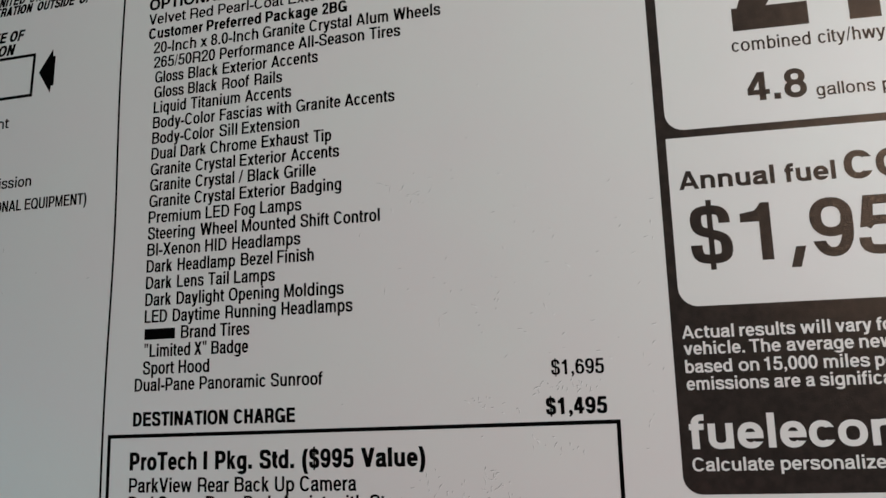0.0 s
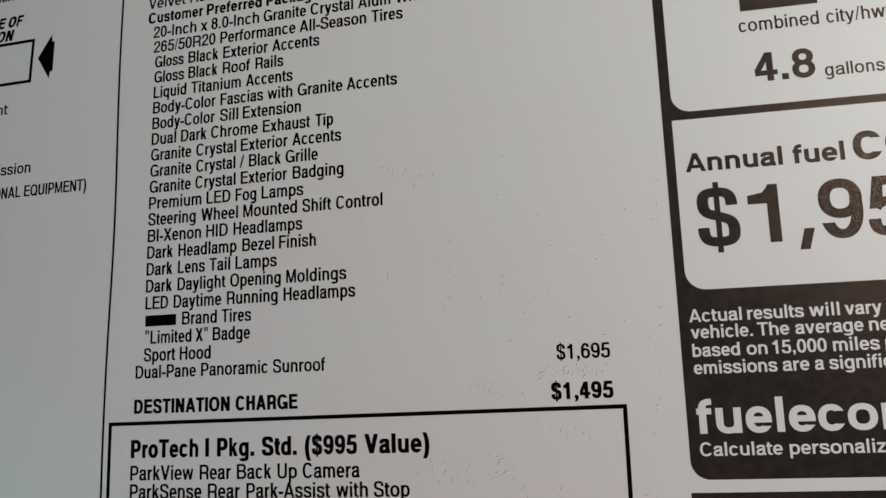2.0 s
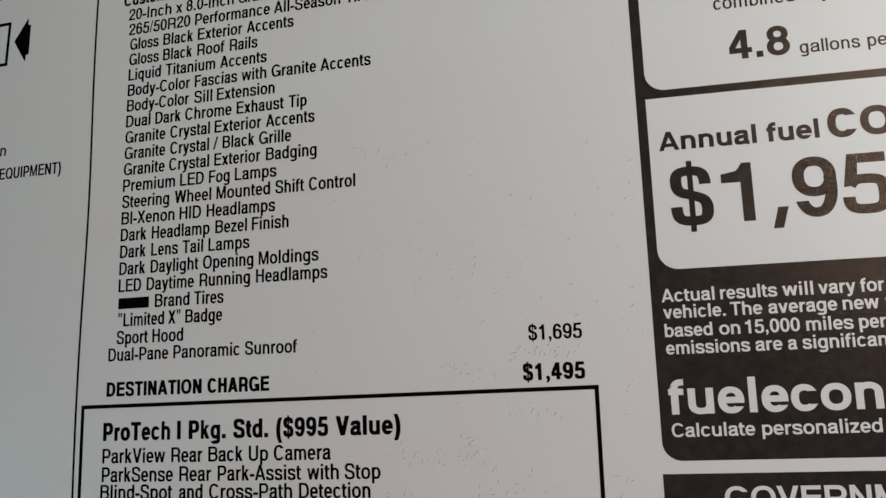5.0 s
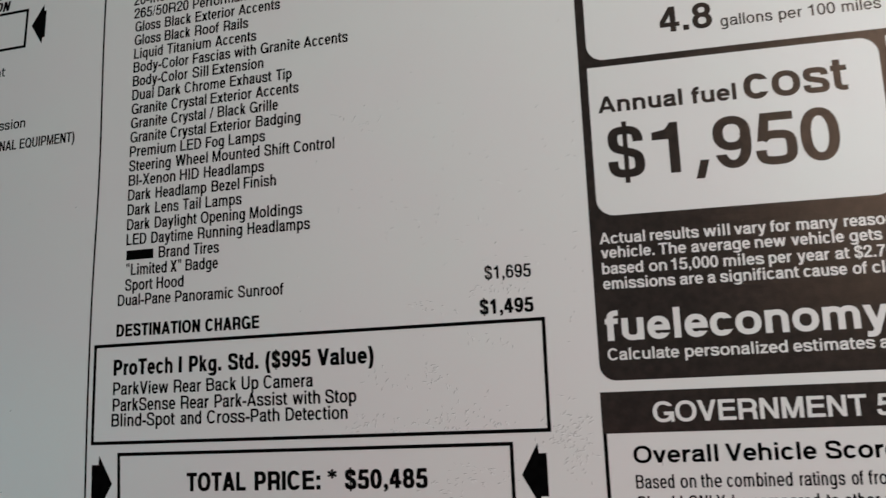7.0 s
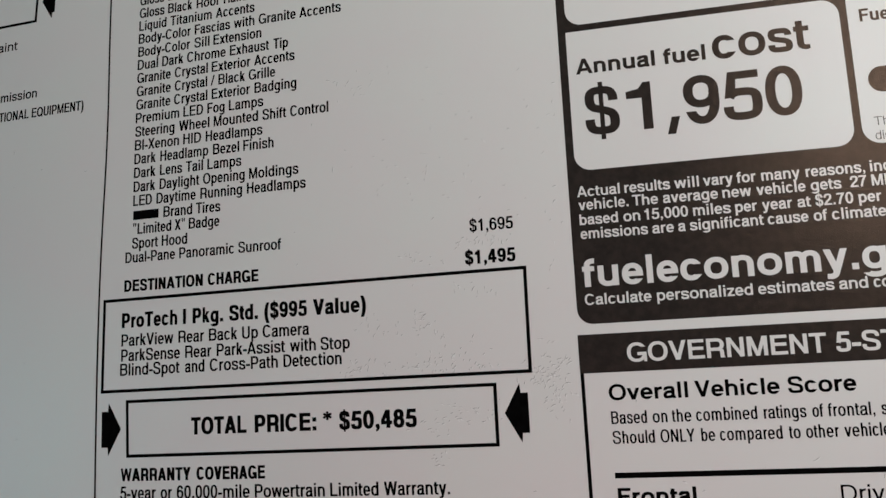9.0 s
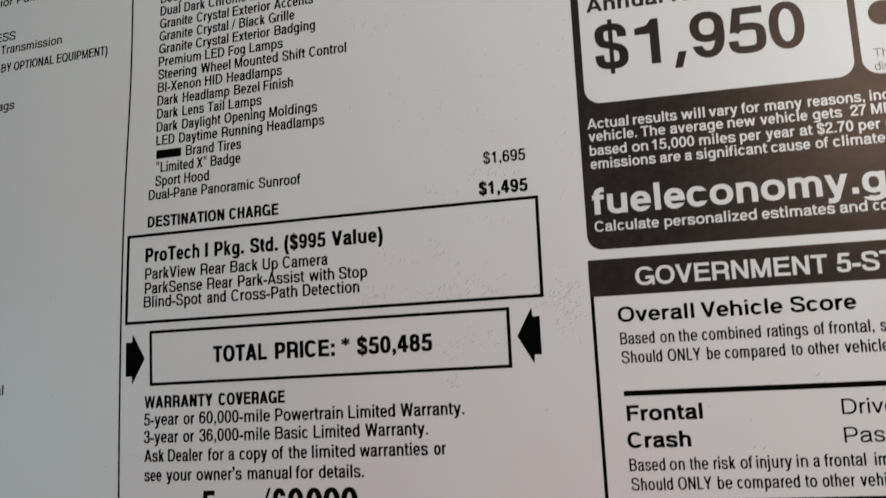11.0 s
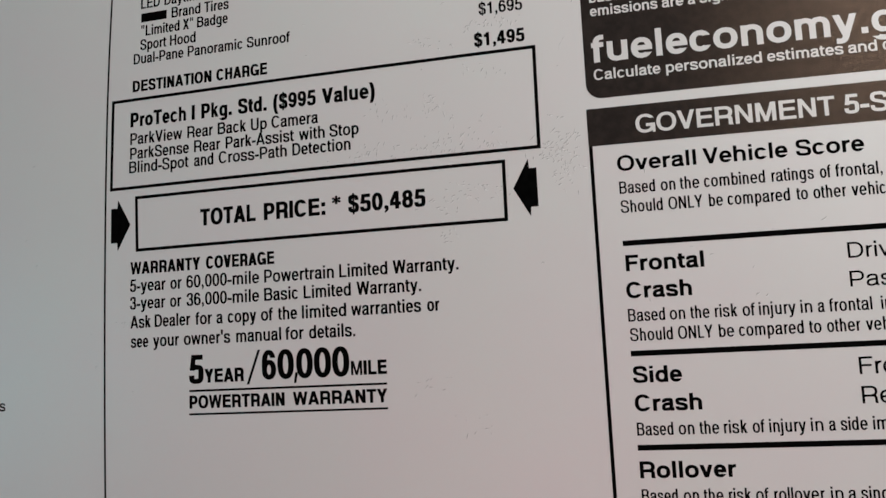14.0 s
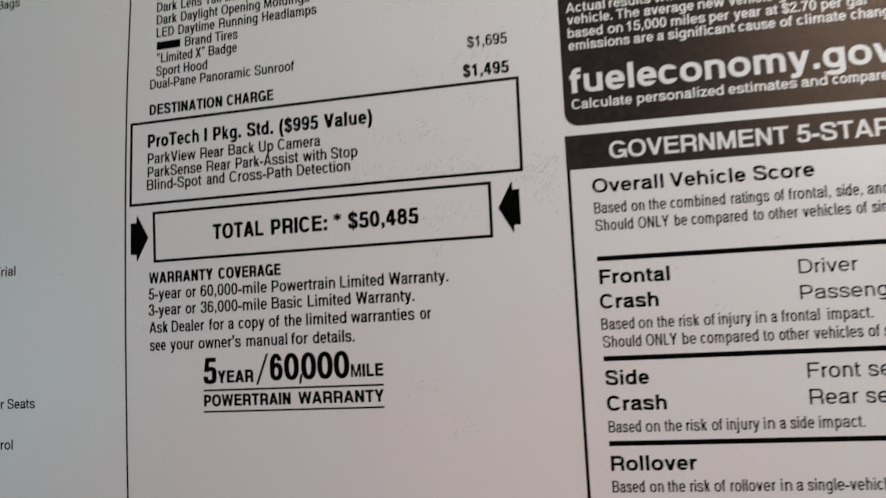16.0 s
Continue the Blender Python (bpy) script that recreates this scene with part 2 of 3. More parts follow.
def border(name, tl, tr, br, bl, w, parent, label=""):
    """A printed frame w wide inside its four outer corners."""
    out = (tl, tr, br, bl)
    ins = [(x + dx * w, z + dz * w) for (x, z), dx, dz in zip(out, (1, -1, -1, 1), (-1, -1, 1, 1))]
    bm = bmesh.new()
    for i in range(4):
        j = (i + 1) % 4
        bm.faces.new([bm.verts.new((x, 0, z)) for x, z in (out[i], out[j], ins[j], ins[i])])
    return part(name, lay(bm, 1), INK, parent, label)


def rounded(name, x0, z0, x1, z1, radii, mat, level, parent, label=""):
    """radii: bottom left, bottom right, top right, top left."""
    pts = []
    for cx, cz, sx, sz, r, a0 in ((x0, z0, 1, 1, radii[0], 180), (x1, z0, -1, 1, radii[1], 270), (x1, z1, -1, -1, radii[2], 0), (x0, z1, 1, -1, radii[3], 90)):
        n = 10 if r else 0
        for k in range(n + 1):
            a = radians(a0 + 90 * k / max(n, 1))
            pts.append((cx + sx * r + r * math.cos(a), cz + sz * r + r * math.sin(a)))
    return part(name, lay(polygon(*pts), level), mat, parent, label)


# Widths, in thousandths of the type size, of a plain grotesque; the built-in letters are set to these.
ADVANCE = ((222, "ijl"), (278, "I ft,./:"), (333, "r-()"), (389, "*"), (500, "cksvxyzJ"), (556, "abdeghnopquL0123456789$"), (611, "FTZ"),
           (667, "ABEKPSVXY"), (722, "CDHNRUw"), (778, "GOQ"), (833, "Mm"), (944, "W"), (355, "\""), (191, "'"))
ADVANCE_BOLD = ((278, "Iijl ,./"), (333, "ft-():"), (389, "r*"), (500, "z"), (556, "aceksvxyJ0123456789$"), (611, "bdghnopquFTLZ"),
                (667, "EPSVXY"), (722, "ABCDHKNRU"), (778, "GOQw"), (833, "M"), (889, "m"), (944, "W"), (474, "\""), (238, "'"))
STRAIGHT_LEFT, ROUND_LEFT = "BDEFHIKLMNPRUbhiklmnpru", "CGOQSacdegoqsz023456789$"
STRAIGHT_RIGHT, ROUND_RIGHT = "HIJMNUdghijlmnqu", "BDGOPQSabcekopsz023456789$CELR"
LOWER = "abcdefghijklmnopqrstuvwxyz"
NARROW = {".": 0.105, ",": 0.105, ":": 0.105, "'": 0.075}
GLYPHS = {}


def glyph(ch, fat):
    """Corners (x, y, depth) and faces of one letter of the built-in font, fattened all round by fat."""
    key = (ch, fat)
    if key not in GLYPHS:
        cu = bpy.data.curves.new("letter", "FONT")
        cu.body, cu.size, cu.resolution_u, cu.bevel_depth, cu.bevel_resolution = ch, 1.0, 7, fat, 0
        ob = new("letter", cu)
        bpy.context.view_layer.update()
        me = bpy.data.meshes.new_from_object(ob.evaluated_get(bpy.context.evaluated_depsgraph_get()))
        bpy.data.objects.remove(ob)
        bpy.data.curves.remove(cu)
        co = [tuple(v.co) for v in me.vertices]
        faces = [tuple(p.vertices) for p in me.polygons if all(co[i][2] > -1e-5 for i in p.vertices)]
        bpy.data.meshes.remove(me)
        used = sorted({i for f in faces for i in f})
        where = {i: k for k, i in enumerate(used)}
        GLYPHS[key] = [co[i] for i in used], [tuple(where[i] for i in f) for f in faces]
    return GLYPHS[key]


# ---- the letters of the sheet's grotesque that differ from the built-in font, drawn with an oval pen ----
def ell(cx, cy, rx, ry, a0, a1, n=18, square=0.88):
    """Points of a slightly squared ellipse from angle a0 to a1."""
    pts = []
    for k in range(n + 1):
        a = radians(a0 + (a1 - a0) * k / n)
        c, q = math.cos(a), math.sin(a)
        pts.append((cx + rx * math.copysign(abs(c) ** square, c), cy + ry * math.copysign(abs(q) ** square, q)))
    return pts


def bez(*p, n=7):
    """A chain of cubic curves: point, two handles, point, two handles, point."""
    pts = [p[0]]
    for i in range(0, len(p) - 3, 3):
        for k in range(1, n + 1):
            t = k / n
            c = ((1 - t) ** 3, 3 * t * (1 - t) ** 2, 3 * t * t * (1 - t), t ** 3)
            pts.append((sum(f * q[0] for f, q in zip(c, p[i:i + 4])), sum(f * q[1] for f, q in zip(c, p[i:i + 4]))))
    return pts


def ribbon(pts, s, b, first=False, last=False):
    """A stroke along pts with a pen s wide and b high; its first or last end may be cut level."""
    sides = ([], [])
    n = len(pts)
    ring = math.dist(pts[0], pts[-1]) < 1e-6
    for i, (x, y) in enumerate(pts):
        p, q = pts[i - 1 if i else (n - 2 if ring else 0)], pts[i + 1 if i < n - 1 else (1 if ring else i)]
        tx, ty = q[0] - p[0], q[1] - p[1]
        size = math.hypot(tx, ty) or 1.0
        for side, k in zip(sides, (0.5, -0.5)):
            side.append((x - k * s * ty / size, y + k * b * tx / size))
    for cut, i, j in ((first, 0, 1), (last, n - 1, n - 2)):
        if cut:
            for side in sides:
                dx, dy = side[i][0] - side[j][0], side[i][1] - side[j][1]
                if abs(dy) > 0.3 * abs(dx):
                    k = (pts[i][1] - side[i][1]) / dy
                    side[i] = (side[i][0] + dx * k, pts[i][1])
    left, right = sides
    return left + right, [(i, i + 1, n + i + 1, n + i) for i in range(n - 1)]


def union(pieces):
    """Overlapping flat strokes as one mesh without overlaps: points and triangles."""
    points, faces = [], []
    for pts, polys in pieces:
        faces += [[i + len(points) for i in poly] for poly in polys]
        points += [Vector(p) for p in pts]
    made, _, cells, _, _, _ = delaunay_2d_cdt(points, [], faces, 0, 1e-4)
    mid = np.array([[sum(made[i].x for i in c) / 3, sum(made[i].y for i in c) / 3] for c in cells])
    inked = np.zeros(len(cells), bool)
    for poly in faces:
        ring = [points[i] for i in poly]
        inside = np.zeros(len(cells), bool)
        for p, q in zip(ring, ring[1:] + ring[:1]):
            if p.y != q.y:
                inside ^= ((p.y > mid[:, 1]) != (q.y > mid[:, 1])) & (mid[:, 0] < p.x + (mid[:, 1] - p.y) * (q.x - p.x) / (q.y - p.y))
        inked |= inside
    return [(v.x, v.y) for v in made], [tuple(c) for c, yes in zip(cells, inked) if yes]


def drawn(ch, w, s, b, h):
    """Points and faces of one letter whose ink is w wide, or None where the built-in one serves."""
    out = []
    small = ch in LOWER
    top = 0.73 * h if small else h
    over = 0.013 * h
    s = min(s, w * (0.2 if ch == "m" else 0.18 if ch in "wW" else 0.2 if ch == "M" else 0.6 if ch in "fjr" else 0.36))
    l, r, cx = s / 2, w - s / 2, w / 2
    u, d = top + over - b / 2, b / 2 - over
    m, rx, ry = (u + d) / 2, (r - l) / 2, (u - d) / 2

    def pen(pts, first=False, last=False):
        out.append(ribbon(pts, s, b, first, last))

    def slab(*pts):
        out.append((list(pts), [tuple(range(len(pts)))]))

    def stem(x0, y0, y1, k=1.0):
        slab((x0, y0), (x0 + k * s, y0), (x0 + k * s, y1), (x0, y1))

    def bar(x0, x1, y):
        slab((x0, y - b / 2), (x1, y - b / 2), (x1, y + b / 2), (x0, y + b / 2))

    def leg(x0, y0, x1, y1, k=1.06):
        g = k * s / 2
        slab((x0 - g, y0), (x0 + g, y0), (x1 + g, y1), (x1 - g, y1))

    def bowl(xc, xr, y1, y0):
        pen([(l, y1)] + ell(xc, (y1 + y0) / 2, xr - xc, (y1 - y0) / 2, 90, -90, 14) + [(l, y0)])

    ring = ell(cx, m, rx, ry, 0, 360, 32)
    arch = 0.6 * top
    if ch in "oO0Q":
        pen(ring)
        if ch == "Q":
            leg(0.62 * w, 0.24 * h, 0.9 * w, -0.03 * h)
    elif ch in "cC":
        pen(ell(cx, m, rx, ry, 36, 324, 28), True, True)
    elif ch == "G":
        pen(ell(cx, m, rx, ry, 36, 340, 28), True)
        bar(0.53 * w, w, 0.5 * h - b / 2)
        stem(w - 0.72 * s, 0.0, 0.5 * h - b, 0.72)
    elif ch == "e":
        pen([(r, m - b / 2)] + ell(cx, m, rx, ry, 3, 322, 28), False, True)
        bar(l, r, m)
    elif ch in "nh":
        stem(0, 0, top if ch == "n" else h)
        pen(ell(cx, arch, rx, u - arch, 172, 0, 14) + [(r, 0.0)])
    elif ch == "m":
        stem(0, 0, top)
        for x0 in (l, cx):
            pen(ell((x0 + x0 + rx) / 2, arch, rx / 2, u - arch, 172, 0, 12) + [(x0 + rx, 0.0)])
    elif ch == "u":
        stem(w - s, 0, top)
        pen([(l, top)] + ell(cx, top - arch, rx, top - arch - d, 180, 352, 14))
    elif ch == "r":
        stem(0, 0, top)
        pen(ell(w, arch - 0.06 * top, w - l, u - arch + 0.06 * top, 172, 92, 9) + [(w, u)])
    elif ch in "bpdqg":
        pen(ring)
        x0 = 0.0 if ch in "bp" else w - s
        if ch == "g":
            drop = -0.29 * h + b / 2
            stem(x0, -0.06 * h, top)
            pen([(r, -0.05 * h)] + ell(cx, -0.06 * h, rx, -0.06 * h - drop, 0, -152, 14), False, True)
        else:
            stem(x0, 0 if ch in "bd" else -0.285 * h, h if ch in "bd" else top)
    elif ch == "a":
        x = r - 0.07 * w
        pen(bez((l + 0.03 * w, 0.67 * top), (l + 0.03 * w, 0.86 * top), (0.22 * w, u), (0.48 * w, u), (0.74 * w, u), (x, 0.92 * top), (x, 0.74 * top))
            + [(x, 0.24 * top)] + bez((x, 0.2 * top), (x, 0.06 * top), (x + 0.03 * w, b * 0.45), (w, b * 0.45)), True)
        pen(bez((x, 0.6 * top), (0.66 * w, 0.5 * top), (l, 0.63 * top), (l, 0.28 * top), (l, 0.08 * top), (0.24 * w, d), (0.4 * w, d), (0.62 * w, d), (x, 0.16 * top), (x, 0.36 * top)))
    elif ch in "sS$":
        pen(bez((r - 0.02 * w, 0.69 * top), (r - 0.02 * w, 0.88 * top), (0.76 * w, u), (cx, u), (0.24 * w, u), (l + 0.02 * w, 0.91 * top), (l + 0.02 * w, 0.745 * top),
                (l + 0.02 * w, 0.53 * top), (0.36 * w, 0.555 * top), (cx, 0.51 * top), (0.72 * w, 0.455 * top), (r, 0.45 * top), (r, 0.265 * top),
                (r, 0.09 * top), (0.78 * w, d), (cx, d), (0.2 * w, d), (l, 0.12 * top), (l, 0.32 * top)), True, True)
        if ch == "$":
            stem(cx - 0.24 * s, -0.12 * h, 1.11 * h, 0.48)
    elif ch == "f":
        x = 0.27 * w + 0.24 * s
        turn = min(w - x, 0.2 * h)
        pen([(x, 0.0), (x, 0.8 * h)] + ell(x + turn, h - b / 2 - 0.17 * h, turn, 0.17 * h, 176, 94, 8) + [(w, h - b / 2)])
        bar(0, 0.96 * w, top - b / 2)
    elif ch == "j":
        stem(w - s, 0.84 * h, h)
        pen([(r, top), (r, -0.12 * h)] + bez((r, -0.14 * h), (r, -0.25 * h), (r - 0.3 * s, -0.275 * h + b / 2), (0.0, -0.285 * h + b / 2)))
    elif ch == "2":
        pen(bez((l, 0.66 * h), (l, 0.88 * h), (0.24 * w, u), (cx, u), (0.8 * w, u), (r, 0.88 * h), (r, 0.715 * h), (r, 0.47 * h), (0.12 * w + l, 0.4 * h), (l + 0.03 * w, 0.5 * b)), True)
        bar(0, w, b / 2)
    elif ch == "3":
        x = r - 0.035 * w
        pen(bez((l + 0.02 * w, 0.7 * h), (l + 0.02 * w, 0.88 * h), (0.25 * w, u), (cx, u), (0.8 * w, u), (x, 0.9 * h), (x, 0.75 * h), (x, 0.58 * h), (0.74 * w, 0.535 * h), (0.42 * w, 0.535 * h)), True)
        pen(bez((0.42 * w, 0.535 * h), (0.8 * w, 0.535 * h), (r, 0.44 * h), (r, 0.27 * h), (r, 0.08 * h), (0.8 * w, d), (cx, d), (0.22 * w, d), (l, 0.1 * h), (l, 0.31 * h)), False, True)
    elif ch == "4":
        x0 = 0.82 * w - s
        stem(x0, 0, h)
        bar(0, w, 0.2 * h + b / 2)
        slab((x0 + 0.15 * s, h), (x0 + 0.15 * s, h - 1.55 * b), (0.95 * s, 0.2 * h + b), (0.0, 0.2 * h + b), (0.0, 0.2 * h + 1.25 * b), (x0 - 0.1 * s, h))
    elif ch == "5":
        hi = 0.65 * h - b / 2
        bar(0.2 * w, 0.95 * w, h - b / 2)
        slab((0.17 * w, h), (0.17 * w + s * 0.85, h), (0.12 * w + s * 0.8, 0.47 * h), (0.05 * w, 0.45 * h), (0.05 * w, 0.47 * h))
        pen(bez((0.12 * w + 0.2 * s, 0.47 * h), (0.28 * w, 0.58 * h), (0.36 * w, hi), (0.52 * w, hi), (0.84 * w, hi), (r, 0.52 * h), (r, 0.32 * h), (r, 0.11 * h), (0.8 * w, d), (cx, d), (0.2 * w, d), (l, 0.1 * h), (l, 0.28 * h)), False, True)
    elif ch in "69":
        k = 1 if ch == "9" else -1
        loop = ell(cx, 0, rx, 0.338 * h - b / 2, 0, 360, 30)
        tail = ell(cx, 0, rx, 0.512 * h - b / 2, 20, -150, 20)
        for path, y in ((loop, 0.17 * h), (tail, 0.0)):
            pen([(cx + k * (x - cx), h / 2 + k * (y + z)) for x, z in path], False, path is tail)
    elif ch == "7":
        bar(0, w, h - b / 2)
        pen(bez((r, h - b * 0.6), (0.62 * w, 0.7 * h), (0.36 * w, 0.38 * h), (0.32 * w, 0.0)), True, True)
    elif ch == "8":
        y = 0.53 * h
        pen(ell(cx, (d + y) / 2, rx, (y - d) / 2, 0, 360, 28, 0.92))
        pen(ell(cx, (u + y) / 2, rx - 0.04 * w, (u - y) / 2, 0, 360, 28, 0.92))
    elif ch in "BPRD":
        stem(0, 0, h)
        if ch == "D":
            bowl(0.44 * w, r, h - b / 2, b / 2)
        else:
            y = {"B": 0.53, "P": 0.42, "R": 0.44}[ch] * h
            bowl(0.55 * w, r - (0.04 * w if ch == "B" else 0.02 * w if ch == "R" else 0), h - b / 2, y)
            if ch == "B":
                bowl(0.55 * w, r, y, b / 2)
            if ch == "R":
                x = r - 0.04 * w
                pen(bez((0.55 * w, y), (0.78 * w, y), (x, 0.4 * h), (x, 0.27 * h)) + bez((x, 0.26 * h), (x, 0.1 * h), (x, 0.06 * h), (x + 0.04 * w, 0.0)), False, True)
    elif ch in "EFL":
        stem(0, 0, h)
        for y, x1 in {"E": ((b / 2, 1.0), (0.53 * h, 0.94), (h - b / 2, 0.98)), "F": ((0.5 * h, 0.9), (h - b / 2, 1.0)), "L": ((b / 2, 1.0),)}[ch]:
            bar(l, x1 * w, y)
    elif ch == "H":
        stem(0, 0, h)
        stem(w - s, 0, h)
        bar(l, r, 0.53 * h)
    elif ch == "T":
        bar(0, w, h - b / 2)
        stem(cx - s / 2, 0, h - b)
    elif ch == "U":
        pen([(l, h)] + ell(cx, 0.3 * h, rx, 0.3 * h - d, 180, 360, 16) + [(r, h)])
    elif ch == "J":
        pen([(r, h)] + ell(cx, 0.27 * h, rx, 0.27 * h - d, 360, 180, 16))
    elif ch == "N":
        stem(0, 0, h)
        stem(w - s, 0, h)
        slab((0.0, h), (1.05 * s, h), (w, 0.0), (w - 1.05 * s, 0.0))
    elif ch == "M":
        stem(0, 0, h)
        stem(w - s, 0, h)
        slab((0.2 * s, h), (1.25 * s, h), (cx + 0.45 * s, 0.0), (cx - 0.45 * s, 0.0))
        slab((w - 0.2 * s, h), (w - 1.25 * s, h), (cx - 0.45 * s, 0.0), (cx + 0.45 * s, 0.0))
    elif ch in "vV":
        leg(0.53 * s, top, cx, 0)
        leg(w - 0.53 * s, top, cx, 0)
    elif ch in "wW":
        for x0, x1 in ((0.53 * s, 0.27 * w), (cx, 0.27 * w), (cx, 0.73 * w), (w - 0.53 * s, 0.73 * w)):
            leg(x0, top, x1, 0)
    elif ch in "xX":
        leg(0.56 * s, top, w - 0.56 * s, 0, 1.12)
        leg(w - 0.6 * s, top, 0.56 * s, 0, 1.12)
    elif ch in "zZ":
        bar(0, w, b / 2)
        bar(0, w * 0.98, top - b / 2)
        slab((0, b * 0.9), (1.25 * s, b * 0.9), (w * 0.98, top - b * 0.9), (w * 0.98 - 1.25 * s, top - b * 0.9))
    elif ch in "kK":
        stem(0, 0, h)
        y = 0.42 * top
        slab((0.8 * s, y - 0.1 * top), (0.8 * s, y + 0.14 * top), (w - 1.3 * s, top), (w - 0.06 * s, top))
        slab((0.3 * w, 0.48 * top), (0.3 * w + 0.9 * s, 0.66 * top), (w, 0), (w - 1.22 * s, 0))
    elif ch == "A":
        leg(0.5 * s, 0, cx, h, 1.02)
        leg(w - 0.5 * s, 0, cx, h, 1.02)
        bar(0.22 * w, 0.78 * w, 0.28 * h)
    elif ch == "Y":
        stem(cx - s / 2, 0, 0.45 * h)
        leg(0.55 * s, h, cx, 0.4 * h, 1.1)
        leg(w - 0.55 * s, h, cx, 0.4 * h, 1.1)
    elif ch == "y":
        leg(0.53 * s, top, cx, 0)
        pen([(w - 0.5 * s, top), (cx + 0.01 * w, 0.0)] + bez((cx, -0.03 * h), (cx - 0.08 * w, -0.2 * h), (0.36 * w, -0.285 * h + b / 2), (0.09 * w, -0.27 * h + b / 2)), True)
    else:
        return None
    return union(out)


def bearing(ch, straight, round_, bold):
    return (0.055 if bold else 0.07) if ch in straight else (0.025 if bold else 0.036) if ch in round_ else 0.012


def write(text, x0, x1, z, cap, parent=None, weight=0.11, mat=None, level=1, name="text_line", upto="", stops=(), slant=0.0, label=""):
    """One printed line: its ink from x0 to x1 (to the end of the words upto, where given), or each word between its two stops; base line z, capitals cap high, stems weight * cap wide."""
    bold = weight > 0.17
    widths = {c: w / 1000 for w, chars in (ADVANCE_BOLD if bold else ADVANCE) for c in chars}
    pieces = [(word, stops[2 * i], stops[2 * i + 1]) for i, word in enumerate(text.split())] if stops else [(text, x0, x1)]
    places = []
    for piece, p0, p1 in pieces:
        row, pen = [], 0.0
        for ch in piece:
            w = widths[ch]
            narrow = 0.5 * (w - 0.1) if ch in "Iil.:" else 0.0
            left, right = (0.09, 0.17) if ch == "1" else (narrow or bearing(ch, STRAIGHT_LEFT, ROUND_LEFT, bold), narrow or bearing(ch, STRAIGHT_RIGHT, ROUND_RIGHT, bold))
            row.append((ch, pen + left, pen + w - right))
            pen += w
        start, end = row[0][1], row[len(upto or piece) - 1][2]
        sx = (p1 - p0) / (end - start)
        places += [(ch, p0 + (lo - start) * sx, p0 + (hi - start) * sx, sx) for ch, lo, hi in row if ch != " "]
    stem = weight * cap
    wide = [(c, hi - lo) for c, lo, hi, _ in places if c in LOWER + "BDEHNOPRSTU0259" and c not in "ijlftr"] or [("H", 0.57 * places[0][3])]
    target = sum(w for _, w in wide) / len(wide)
    own = sum(max(p[0] for p in glyph(c, 0.0)[0]) - min(p[0] for p in glyph(c, 0.0)[0]) for c, _ in wide) / len(wide)
    wider = max(0.0, (stem * own - 0.094 * target) / (target - stem) / 2)
    taller = max(0.0, (0.84 * weight * 0.72 - 0.078) / 2)
    fat = round(min(wider, taller, 0.05) / 0.003) * 0.003
    bm = bmesh.new()

    def up(y):
        return (y + fat) / (0.682 + 2 * fat) * cap

    def put(points, faces, lift=0.0):
        nonlocal bm
        vs = [bm.verts.new((x + h * slant, d + lift, z + h)) for x, h, d in points]
        for f in faces:
            bm.faces.new([vs[i] for i in f])

    large = cap > 2.85
    for ch, lo, hi, sx in places:
        if large and len(bm.verts):
            part(name, lay(bm, level, 20.0), mat or INK, parent or sticker, label)
            bm = bmesh.new()
        mid = (lo + hi) / 2
        if ch == "1":
            s, r, t = stem, hi, min(lo, hi - 1.7 * stem)
            l = r - s
            pts = [(l, 0.0), (r, 0.0), (r, cap), (r - 0.8 * s, cap), (r - 1.05 * s, 0.925 * cap), (r - 1.35 * s, 0.865 * cap), (t, 0.825 * cap), (t, 0.825 * cap - 0.8 * s), (l, 0.825 * cap - 0.8 * s)]
            put([(x, h, 0.0) for x, h in pts], [tuple(range(len(pts)))])
            continue
        if ch == "," and cap > 5.0 and bold:
            w = hi - lo
            pts = [(lo, -0.155 * cap), (lo + 0.6 * w, -0.155 * cap), (hi, 0.2 * cap), (hi - 0.62 * w, 0.2 * cap)]
            put([(x, h, 0.0) for x, h in pts], [(0, 1, 2, 3)])
            continue
        if ch == "t":
            w, bar = hi - lo, 0.8 * stem
            l = lo + max(0.3 * w - 0.3 * stem, 0.12 * w)
            r = l + stem
            x = 0.73 * cap
            pts = [(l, 0.9 * cap), (r, 0.9 * cap), (r, x), (hi, x), (hi, x - bar), (r, x - bar), (r, 1.25 * bar), (r + 0.12 * (hi - r), 0.98 * bar), (r + 0.45 * (hi - r), 0.88 * bar), (hi, 0.93 * bar),
                   (hi, 0.03 * bar), (r + 0.3 * (hi - r), -0.06 * bar), (r - 0.35 * stem, 0.08 * bar), (l + 0.15 * stem, 0.55 * bar), (l, 1.25 * bar), (l, x - bar), (lo, x - bar), (lo, x), (l, x)]
            put([(px, h, 0.0) for px, h in pts], [tuple(range(len(pts)))])
            continue
        if ch in "Iil.:":
            lo, hi = mid - stem / 2, mid + stem / 2
            for h0, h1 in {"I": ((0, 1),), "l": ((0, 1),), "i": ((0, 0.73), (0.84, 1)), ".": ((0, weight),), ":": ((0, weight), (0.73 - weight, 0.73))}[ch]:
                put([(lo, h0 * cap, 0), (hi, h0 * cap, 0), (hi, h1 * cap, 0), (lo, h1 * cap, 0)], [(0, 1, 2, 3)])
            continue
        if ch == "j":
            lo = hi - 1.7 * stem
        letter = drawn(ch, hi - lo, stem, 0.84 * stem, cap)
        if letter:
            put([(lo + x, h, 0.0) for x, h in letter[0]], letter[1])
            continue
